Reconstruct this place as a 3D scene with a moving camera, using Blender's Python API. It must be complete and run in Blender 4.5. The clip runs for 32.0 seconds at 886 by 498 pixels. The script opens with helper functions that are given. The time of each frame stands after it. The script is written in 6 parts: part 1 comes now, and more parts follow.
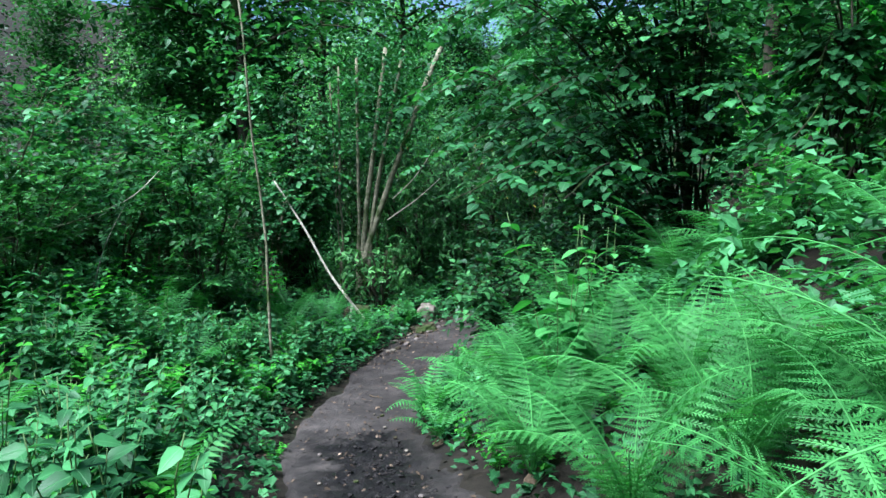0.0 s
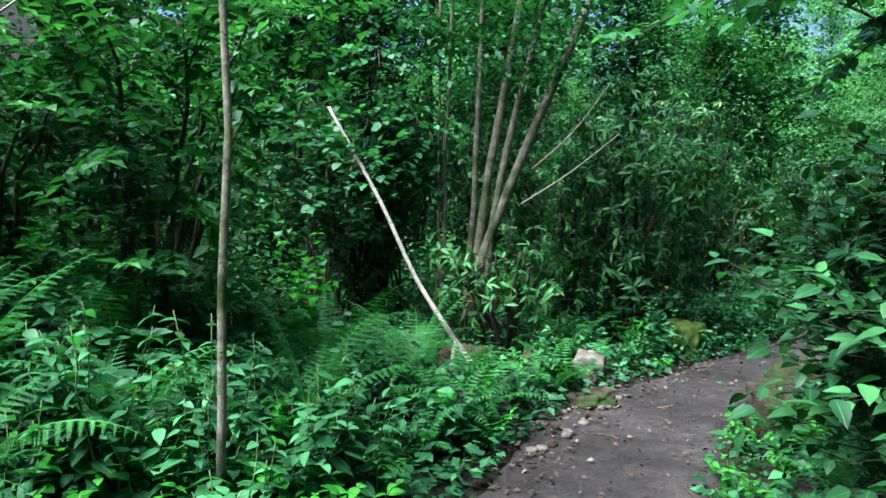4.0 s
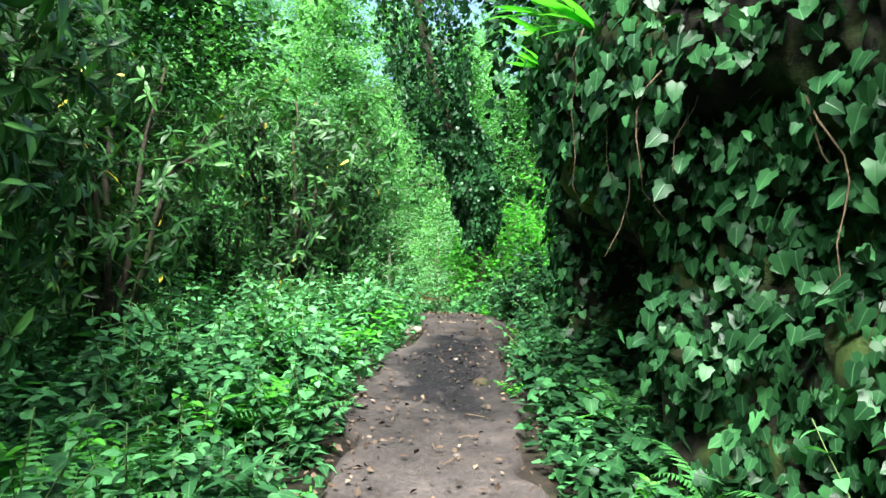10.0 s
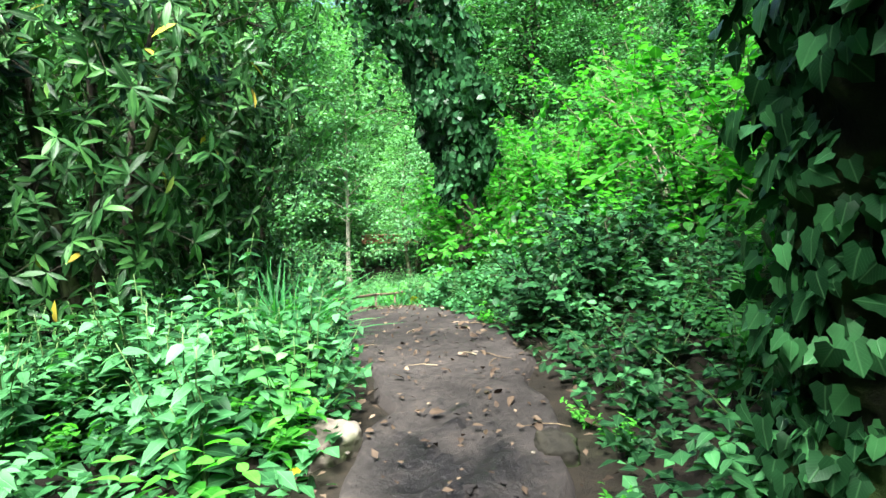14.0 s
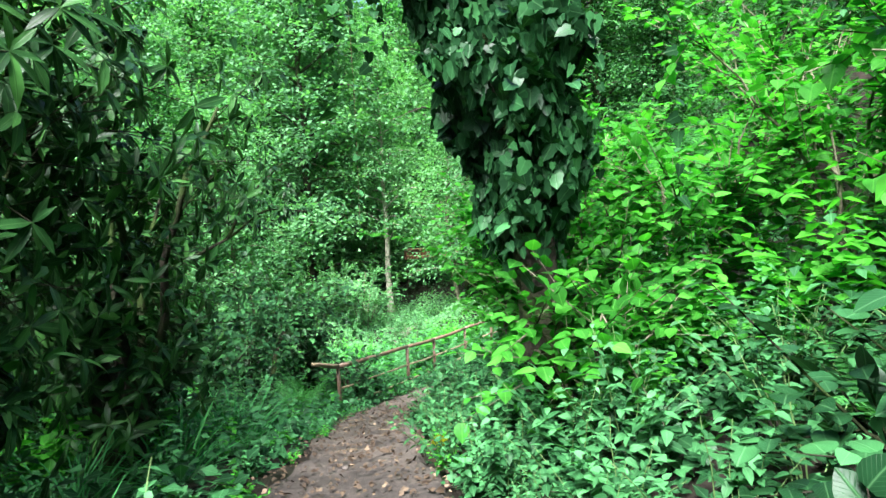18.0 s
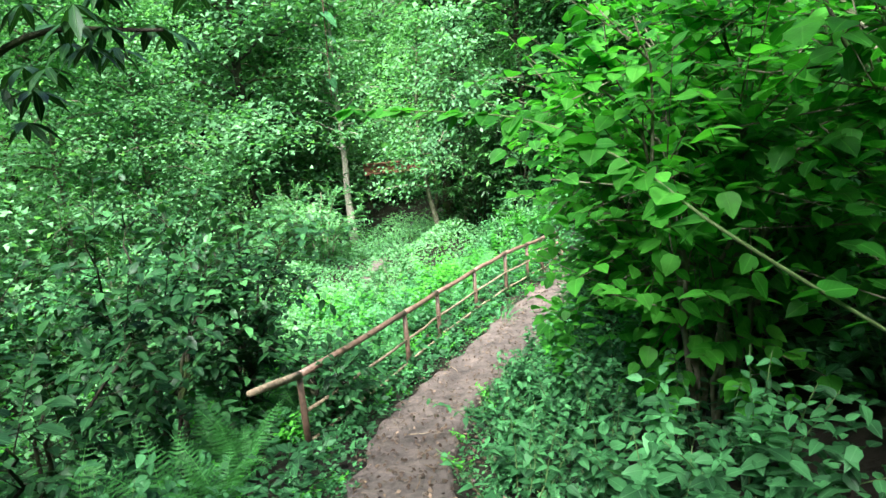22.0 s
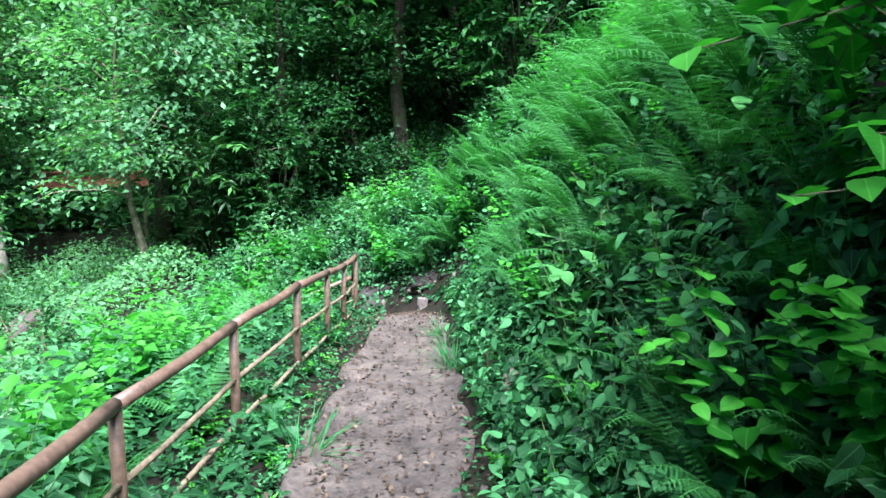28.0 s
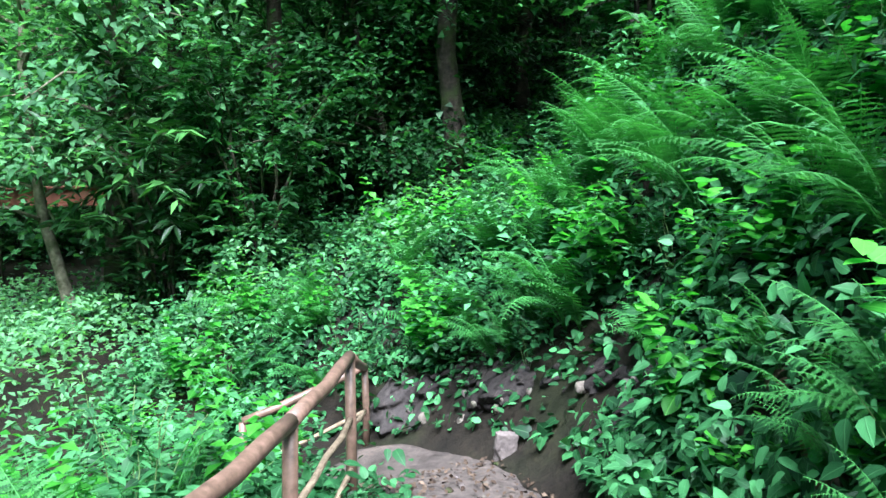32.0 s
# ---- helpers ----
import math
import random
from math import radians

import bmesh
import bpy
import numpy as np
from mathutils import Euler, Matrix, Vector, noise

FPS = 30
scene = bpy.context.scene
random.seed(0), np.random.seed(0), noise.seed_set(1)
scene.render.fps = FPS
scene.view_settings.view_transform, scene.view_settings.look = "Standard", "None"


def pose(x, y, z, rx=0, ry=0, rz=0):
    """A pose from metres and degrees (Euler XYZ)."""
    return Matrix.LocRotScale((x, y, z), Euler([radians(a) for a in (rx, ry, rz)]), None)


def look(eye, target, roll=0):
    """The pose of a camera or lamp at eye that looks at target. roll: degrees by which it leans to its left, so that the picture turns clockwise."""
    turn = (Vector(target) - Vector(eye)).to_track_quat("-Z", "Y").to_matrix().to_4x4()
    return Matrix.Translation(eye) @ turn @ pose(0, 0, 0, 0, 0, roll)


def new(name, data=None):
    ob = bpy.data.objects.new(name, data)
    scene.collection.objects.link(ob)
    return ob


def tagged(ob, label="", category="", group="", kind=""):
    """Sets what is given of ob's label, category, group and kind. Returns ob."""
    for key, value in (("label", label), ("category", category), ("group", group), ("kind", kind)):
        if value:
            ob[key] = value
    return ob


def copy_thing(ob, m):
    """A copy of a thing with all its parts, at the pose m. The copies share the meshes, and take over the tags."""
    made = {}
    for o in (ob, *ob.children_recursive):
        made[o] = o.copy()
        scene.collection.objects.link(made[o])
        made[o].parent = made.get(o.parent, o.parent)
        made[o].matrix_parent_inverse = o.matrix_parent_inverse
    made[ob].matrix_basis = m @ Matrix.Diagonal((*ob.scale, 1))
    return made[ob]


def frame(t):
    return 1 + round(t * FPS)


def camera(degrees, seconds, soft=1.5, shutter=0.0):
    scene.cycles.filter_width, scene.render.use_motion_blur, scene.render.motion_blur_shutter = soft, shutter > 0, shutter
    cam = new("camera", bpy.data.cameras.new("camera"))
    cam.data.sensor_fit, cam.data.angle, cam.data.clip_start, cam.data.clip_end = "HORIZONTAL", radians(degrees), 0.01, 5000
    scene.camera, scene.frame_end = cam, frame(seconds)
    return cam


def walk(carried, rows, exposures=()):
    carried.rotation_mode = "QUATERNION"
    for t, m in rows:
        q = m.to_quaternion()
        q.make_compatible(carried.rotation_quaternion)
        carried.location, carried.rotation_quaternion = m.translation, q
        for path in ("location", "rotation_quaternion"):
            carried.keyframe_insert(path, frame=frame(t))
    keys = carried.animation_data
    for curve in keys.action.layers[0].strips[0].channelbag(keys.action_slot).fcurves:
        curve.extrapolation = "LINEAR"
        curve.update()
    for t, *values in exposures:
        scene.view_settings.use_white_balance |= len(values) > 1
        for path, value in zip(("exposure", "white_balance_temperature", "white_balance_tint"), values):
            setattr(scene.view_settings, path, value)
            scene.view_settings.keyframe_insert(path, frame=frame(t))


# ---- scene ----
cam = camera(66.5, 32.0, soft=1.5)
METRES, EYE, TILT, LEAN, TURN = 42.0, 1.5, -5.0, 2.2, 0.0
ROWS = [
    (0.0, 0.0, 0.0, 0.0, 0.0, 0.0, -0.0),
    (0.5, 0.0006, 0.0194, -0.0008, -1.42, 1.53, 0.48),
    (1.0, -0.0006, 0.0385, -0.0026, -5.88, 3.8, -1.37),
    (1.5, -0.0027, 0.0574, -0.0045, -7.14, 5.82, -3.09),
    (2.0, -0.0052, 0.0758, -0.0069, -5.04, 4.86, -3.94),
    (2.5, -0.0074, 0.0945, -0.0095, 1.25, 1.79, -3.59),
    (4.5, -0.0266, 0.1576, -0.0122, 8.25, 4.13, -3.71),
    (5.0, -0.0294, 0.1737, -0.0115, 1.68, 4.76, -4.31),
    (5.5, -0.028, 0.1912, -0.0116, -6.4, 1.77, -5.11),
    (6.0, -0.0247, 0.2111, -0.0101, -12.71, 0.16, -3.78),
    (6.5, -0.0208, 0.2298, -0.0085, -18.37, 2.0, -2.95),
    (7.0, -0.0154, 0.2486, -0.0066, -26.59, 4.99, -2.66),
    (7.5, -0.0078, 0.265, -0.0047, -35.5, 3.07, -0.03),
    (8.0, 0.0009, 0.2805, -0.002, -40.31, 3.4, 2.43),
    (8.5, 0.0078, 0.2958, 0.0003, -41.54, 7.05, 1.72),
    (9.0, 0.0157, 0.3101, 0.001, -39.99, 6.81, 0.02),
    (9.5, 0.0245, 0.3246, 0.0026, -37.71, 4.99, -0.48),
    (10.0, 0.0357, 0.3372, 0.0046, -37.7, 4.69, -0.55),
    (10.5, 0.0469, 0.3504, 0.0071, -37.97, 5.65, 0.11),
    (11.0, 0.0581, 0.3633, 0.0098, -37.16, 5.76, 1.58),
    (11.5, 0.0693, 0.3771, 0.011, -36.67, 2.56, 2.87),
    (12.0, 0.0787, 0.3905, 0.0124, -37.37, -1.4, 1.8),
    (12.5, 0.0886, 0.4035, 0.0149, -38.61, -2.78, 1.77),
    (13.0, 0.0966, 0.4153, 0.0177, -38.94, -2.65, 3.03),
    (13.5, 0.106, 0.4257, 0.0192, -39.23, -1.49, 2.19),
    (15.5, 0.1206, 0.4516, 0.0251, -44.81, -2.07, 3.3),
    (16.0, 0.1341, 0.4642, 0.0274, -45.82, -2.28, 1.34),
    (16.5, 0.1478, 0.4749, 0.027, -46.19, -3.31, 0.93),
    (17.0, 0.1611, 0.4854, 0.0292, -46.69, -4.06, 3.98),
    (17.5, 0.171, 0.4977, 0.0316, -42.19, -1.45, 5.2),
    (18.0, 0.1793, 0.511, 0.0331, -35.92, -0.75, 4.09),
    (18.5, 0.188, 0.5254, 0.0344, -30.14, -1.47, 1.79),
    (19.0, 0.1951, 0.5394, 0.0359, -25.72, -1.63, 1.1),
    (19.5, 0.2031, 0.5536, 0.0361, -23.41, -1.54, 1.29),
    (20.0, 0.2091, 0.5659, 0.0357, -22.94, -2.05, 2.67),
    (20.5, 0.2147, 0.5793, 0.0347, -27.8, -4.34, 1.69),
    (21.0, 0.2209, 0.5932, 0.0338, -30.75, -6.67, 3.3),
    (21.5, 0.2264, 0.6044, 0.0336, -34.49, -8.23, 6.32),
    (22.0, 0.2326, 0.6151, 0.0317, -40.2, -8.44, 6.44),
    (22.5, 0.2395, 0.6237, 0.0304, -45.12, -8.35, 4.88),
    (23.0, 0.2485, 0.6317, 0.0281, -44.37, -9.12, 3.41),
    (23.5, 0.2575, 0.6401, 0.0267, -37.63, -10.61, 3.28),
    (24.0, 0.2631, 0.65, 0.0249, -34.42, -10.03, 1.39),
    (24.5, 0.269, 0.6618, 0.0221, -30.55, -8.2, 1.81),
    (25.0, 0.2718, 0.6702, 0.0194, -30.01, -6.51, 3.2),
    (25.5, 0.2772, 0.6792, 0.0166, -33.59, -4.34, 1.8),
    (26.0, 0.284, 0.6885, 0.0132, -39.99, -2.53, 0.43),
    (26.5, 0.292, 0.6986, 0.011, -49.29, -4.37, 0.92),
    (28.5, 0.3486, 0.7479, 0.0012, -63.71, -5.5, 3.04),
    (29.0, 0.3639, 0.7579, -0.0004, -62.91, -4.7, 3.27),
    (29.5, 0.3775, 0.7676, -0.0011, -62.45, -3.52, 2.2),
    (30.0, 0.3926, 0.7747, -0.002, -64.24, -4.73, 3.61),
    (30.5, 0.4061, 0.7824, -0.001, -65.71, -4.51, 3.7),
    (31.0, 0.4196, 0.7899, -0.0012, -65.16, -4.24, 2.72),
    (31.5, 0.4335, 0.7968, -0.0009, -62.45, -4.16, 1.85),
    (32.0, 0.4452, 0.8051, -0.0004, -59.01, -3.83, 3.1),
]
walk(cam, [(t, pose(0, 0, EYE, TILT, LEAN, TURN) @ pose(METRES * x, METRES * y, METRES * z, 90 + pitch, roll, yaw)) for t, x, y, z, yaw, pitch, roll in ROWS],
     [(0.0, 2.05, 5300, 10), (3.0, 2.15, 5350, 9), (6.0, 2.5, 5700, 11), (9.0, 2.8, 6150, 9), (11.0, 3.1, 6250, 9), (13.0, 3.15, 6250, 7), (16.0, 2.95, 6000, 9), (18.0, 2.85, 6000, 10), (21.0, 2.95, 6150, 11), (24.0, 2.7, 5650, 13), (26.0, 2.55, 5500, 16), (32.0, 2.45, 5350, 15)])

# ---- light ----
world = bpy.data.worlds.new("world")
scene.world = world
world.use_nodes = True
wn = world.node_tree
sky = wn.nodes.new("ShaderNodeTexSky")
sky.sky_type, sky.sun_disc = "NISHITA", False
sky.sun_elevation, sky.sun_rotation = radians(61), radians(233)
sky.air_density, sky.dust_density = 1.0, 2.0
wn.nodes["Background"].inputs["Strength"].default_value = 0.05
wn.links.new(sky.outputs["Color"], wn.nodes["Background"].inputs["Color"])
sun_data = bpy.data.lights.new("sun", "SUN")
sun_data.energy, sun_data.angle, sun_data.color = 5.0, radians(38), (1.0, 0.97, 0.9)
sun = new("sun", sun_data)
sun.matrix_world = look((0, 0, 60), (0.38, 0.29, 59.12))

rng = np.random.default_rng(7)


# ---- materials ----
def material(name):
    m = bpy.data.materials.new(name)
    m.use_nodes = True
    n, l = m.node_tree.nodes, m.node_tree.links
    return m, n, l, n["Principled BSDF"]


def ramp(n, stops):
    r = n.new("ShaderNodeValToRGB")
    while len(r.color_ramp.elements) < len(stops):
        r.color_ramp.elements.new(0.5)
    for e, (p, c) in zip(r.color_ramp.elements, stops):
        e.position, e.color = p, (*c, 1)
    return r


def noise_node(n, l, scale, detail=4, rough=0.55, coord="Object"):
    tc = n.new("ShaderNodeTexCoord")
    t = n.new("ShaderNodeTexNoise")
    t.inputs["Scale"].default_value, t.inputs["Detail"].default_value, t.inputs["Roughness"].default_value = scale, detail, rough
    l.new(tc.outputs[coord], t.inputs["Vector"])
    return t


def bumped(n, l, bsdf, height, strength, distance):
    b = n.new("ShaderNodeBump")
    b.inputs["Strength"].default_value, b.inputs["Distance"].default_value = strength, distance
    l.new(height, b.inputs["Height"])
    l.new(b.outputs["Normal"], bsdf.inputs["Normal"])


def leaf_material(name, dark, mid, light, gloss=0.4, through_light=0.35, vein=0.25, old=None):
    """Leaf: three greens by the tone set on each leaf, a paler midrib and side veins, light shining through."""
    m, n, l, b = material(name)
    tone = n.new("ShaderNodeAttribute")
    tone.attribute_name = "tone"
    info = n.new("ShaderNodeObjectInfo")
    add = n.new("ShaderNodeMath")
    add.operation = "MULTIPLY_ADD"
    l.new(info.outputs["Random"], add.inputs[0])
    add.inputs[1].default_value = 0.24
    l.new(tone.outputs["Fac"], add.inputs[2])
    sub = n.new("ShaderNodeMath")
    sub.operation = "SUBTRACT"
    l.new(add.outputs[0], sub.inputs[0])
    sub.inputs[1].default_value = 0.12
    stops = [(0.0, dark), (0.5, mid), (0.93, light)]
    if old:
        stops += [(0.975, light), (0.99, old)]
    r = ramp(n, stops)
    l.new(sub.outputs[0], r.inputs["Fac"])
    uv = n.new("ShaderNodeAttribute")
    uv.attribute_name = "blade"
    sep = n.new("ShaderNodeSeparateXYZ")
    l.new(uv.outputs["Vector"], sep.inputs[0])
    ab = n.new("ShaderNodeMath")
    ab.operation = "ABSOLUTE"
    l.new(sep.outputs["X"], ab.inputs[0])
    rib = n.new("ShaderNodeMapRange")
    rib.inputs["From Min"].default_value, rib.inputs["From Max"].default_value = 0.0, 0.09
    rib.inputs["To Min"].default_value, rib.inputs["To Max"].default_value = 1.0, 0.0
    l.new(ab.outputs[0], rib.inputs["Value"])
    side = n.new("ShaderNodeMath")
    side.operation = "MULTIPLY_ADD"
    l.new(ab.outputs[0], side.inputs[0])
    side.inputs[1].default_value = -0.55
    l.new(sep.outputs["Y"], side.inputs[2])
    wave = n.new("ShaderNodeMath")
    wave.operation = "MULTIPLY"
    l.new(side.outputs[0], wave.inputs[0])
    wave.inputs[1].default_value = 44.0
    sine = n.new("ShaderNodeMath")
    sine.operation = "SINE"
    l.new(wave.outputs[0], sine.inputs[0])
    line = n.new("ShaderNodeMapRange")
    line.inputs["From Min"].default_value, line.inputs["From Max"].default_value = 0.75, 1.0
    line.inputs["To Max"].default_value = 0.2
    l.new(sine.outputs[0], line.inputs["Value"])
    both = n.new("ShaderNodeMath")
    both.operation = "MAXIMUM"
    l.new(rib.outputs[0], both.inputs[0])
    l.new(line.outputs[0], both.inputs[1])
    fac = n.new("ShaderNodeMath")
    fac.operation = "MULTIPLY"
    l.new(both.outputs[0], fac.inputs[0])
    fac.inputs[1].default_value = vein
    mix = n.new("ShaderNodeMix")
    mix.data_type = "RGBA"
    l.new(fac.outputs[0], mix.inputs["Factor"])
    l.new(r.outputs["Color"], mix.inputs["A"])
    mix.inputs["B"].default_value = (light[0] * 1.6 + 0.04, light[1] * 1.35 + 0.04, light[2] * 1.5 + 0.03, 1)
    blotch = noise_node(n, l, 9.0, 3)
    br = ramp(n, [(0.35, (0.72, 0.72, 0.72)), (0.65, (1.15, 1.15, 1.15))])
    l.new(blotch.outputs["Fac"], br.inputs["Fac"])
    mul = n.new("ShaderNodeMix")
    mul.data_type, mul.blend_type = "RGBA", "MULTIPLY"
    mul.inputs["Factor"].default_value = 1.0
    l.new(mix.outputs["Result"], mul.inputs["A"])
    l.new(br.outputs["Color"], mul.inputs["B"])
    l.new(mul.outputs["Result"], b.inputs["Base Color"])
    b.inputs["Roughness"].default_value = gloss
    b.inputs["Specular IOR Level"].default_value = 0.13
    bumped(n, l, b, both.outputs[0], 0.35, 0.004)
    tr = n.new("ShaderNodeBsdfTranslucent")
    bright = n.new("ShaderNodeMix")
    bright.data_type, bright.blend_type = "RGBA", "MULTIPLY"
    bright.inputs["Factor"].default_value = 1.0
    l.new(mul.outputs["Result"], bright.inputs["A"])
    bright.inputs["B"].default_value = (1.2, 1.6, 0.6, 1)
    l.new(bright.outputs["Result"], tr.inputs["Color"])
    ms = n.new("ShaderNodeMixShader")
    ms.inputs["Fac"].default_value = through_light
    l.new(b.outputs[0], ms.inputs[1])
    l.new(tr.outputs[0], ms.inputs[2])
    l.new(ms.outputs[0], n["Material Output"].inputs["Surface"])
    return m


M_HERB = leaf_material("herb_leaf", (0.008, 0.032, 0.011), (0.021, 0.083, 0.027), (0.09, 0.29, 0.1), 0.4, 0.24, 0.25)
M_BRIGHT = leaf_material("bright_leaf", (0.01, 0.062, 0.006), (0.034, 0.18, 0.018), (0.105, 0.41, 0.045), 0.42, 0.44, 0.25)
M_RHODO = leaf_material("rhododendron_leaf", (0.006, 0.022, 0.006), (0.015, 0.055, 0.015), (0.07, 0.2, 0.045), 0.32, 0.16, 0.3, (0.4, 0.32, 0.04))
M_IVY = leaf_material("ivy_leaf", (0.006, 0.025, 0.009), (0.014, 0.054, 0.018), (0.055, 0.19, 0.06), 0.32, 0.1, 0.25)
M_DARK = leaf_material("dark_leaf", (0.006, 0.024, 0.008), (0.014, 0.055, 0.018), (0.06, 0.19, 0.055), 0.34, 0.18, 0.25)
M_FERN = leaf_material("fern_leaf", (0.016, 0.075, 0.018), (0.046, 0.18, 0.042), (0.11, 0.34, 0.09), 0.5, 0.32, 0.12)
M_TREE = leaf_material("tree_leaf", (0.009, 0.038, 0.011), (0.025, 0.094, 0.026), (0.09, 0.28, 0.075), 0.42, 0.3, 0.2)
# valley greens made paler: open sky light and sheen put into the colour
M_FAR = leaf_material("sky_lit_valley_leaf", (0.024, 0.075, 0.03), (0.095, 0.24, 0.1), (0.21, 0.43, 0.19), 0.5, 0.44, 0.0)
M_GRASS = leaf_material("grass_blade", (0.016, 0.1, 0.03), (0.035, 0.18, 0.05), (0.075, 0.27, 0.08), 0.45, 0.35, 0.1)
M_STEM = leaf_material("green_stem", (0.05, 0.1, 0.03), (0.09, 0.15, 0.05), (0.14, 0.18, 0.07), 0.55, 0.0, 0.0)


def bark_material(name, a, b_, c, scale=9.0, moss=0.0):
    m, n, l, b = material(name)
    t = noise_node(n, l, scale, 7, 0.65)
    r = ramp(n, [(0.3, a), (0.5, b_), (0.72, c)])
    l.new(t.outputs["Fac"], r.inputs["Fac"])
    out = r.outputs["Color"]
    if moss:
        t2 = noise_node(n, l, 2.3, 4)
        r2 = ramp(n, [(0.62 - moss * 0.35, (0, 0, 0)), (0.72 - moss * 0.25, (1, 1, 1))])
        l.new(t2.outputs["Fac"], r2.inputs["Fac"])
        mx = n.new("ShaderNodeMix")
        mx.data_type = "RGBA"
        l.new(r2.outputs["Color"], mx.inputs["Factor"])
        l.new(out, mx.inputs["A"])
        mx.inputs["B"].default_value = (0.03, 0.052, 0.012, 1)
        out = mx.outputs["Result"]
    l.new(out, b.inputs["Base Color"])
    b.inputs["Roughness"].default_value, b.inputs["Specular IOR Level"].default_value = 0.85, 0.14
    t3 = noise_node(n, l, scale * 6, 5, 0.7)
    sm = n.new("ShaderNodeMath")
    sm.operation = "MULTIPLY_ADD"
    l.new(t3.outputs["Fac"], sm.inputs[0])
    sm.inputs[1].default_value = 0.4
    l.new(t.outputs["Fac"], sm.inputs[2])
    bumped(n, l, b, sm.outputs[0], 0.9, 0.025)
    return m


M_BARK = bark_material("dark_bark", (0.012, 0.0105, 0.008), (0.028, 0.024, 0.017), (0.06, 0.052, 0.037), 14, 0.4)
M_PALE = bark_material("pale_bark", (0.17, 0.15, 0.115), (0.32, 0.29, 0.235), (0.46, 0.43, 0.36), 16)
M_TAN = bark_material("tan_bark", (0.066, 0.062, 0.04), (0.15, 0.141, 0.094), (0.255, 0.24, 0.172), 11, 0.35)
M_ROCK = bark_material("brown_rock", (0.011, 0.009, 0.006), (0.034, 0.027, 0.016), (0.085, 0.068, 0.042), 9, 0.5)
M_MOSSROCK = bark_material("mossy_rock", (0.008, 0.0075, 0.006), (0.02, 0.018, 0.0135), (0.048, 0.044, 0.027), 4, 0.4)
# near-black mossy rock: shade of the hollow and ivy gaps put into the colour
M_SHADEROCK = bark_material("shade_dark_rock", (0.003, 0.003, 0.0025), (0.008, 0.008, 0.005), (0.024, 0.03, 0.01), 6, 0.35)
M_MUD = bark_material("wet_mud", (0.007, 0.006, 0.006), (0.014, 0.012, 0.012), (0.028, 0.024, 0.023), 12)
M_MOSS = bark_material("moss", (0.012, 0.014, 0.006), (0.045, 0.072, 0.012), (0.1, 0.16, 0.024), 3.5, 0.0)
M_LITTERSTONE = bark_material("dark_stone", (0.06, 0.05, 0.045), (0.12, 0.1, 0.09), (0.2, 0.17, 0.15), 8)
M_STONE = bark_material("pale_stone", (0.06, 0.05, 0.04), (0.125, 0.106, 0.086), (0.22, 0.195, 0.16), 7, 0.15)
M_BAMBOO = bark_material("dry_cane", (0.12, 0.09, 0.055), (0.22, 0.17, 0.11), (0.32, 0.26, 0.17), 16)
M_LITTER = leaf_material("dry_leaf", (0.022, 0.014, 0.009), (0.058, 0.04, 0.026), (0.22, 0.16, 0.11), 0.7, 0.0, 0.15)
M_ROOT = bark_material("root_bark", (0.05, 0.035, 0.022), (0.11, 0.08, 0.05), (0.2, 0.15, 0.1), 20)


def rust_material():
    m, n, l, b = material("brown_painted_pipe")
    t = noise_node(n, l, 18, 6, 0.7)
    r = ramp(n, [(0.3, (0.055, 0.034, 0.022)), (0.52, (0.12, 0.074, 0.05)), (0.68, (0.175, 0.108, 0.078)), (0.8, (0.24, 0.175, 0.13))])
    l.new(t.outputs["Fac"], r.inputs["Fac"])
    l.new(r.outputs["Color"], b.inputs["Base Color"])
    b.inputs["Roughness"].default_value = 0.5
    bumped(n, l, b, t.outputs["Fac"], 0.3, 0.004)
    return m


M_RUST = rust_material()


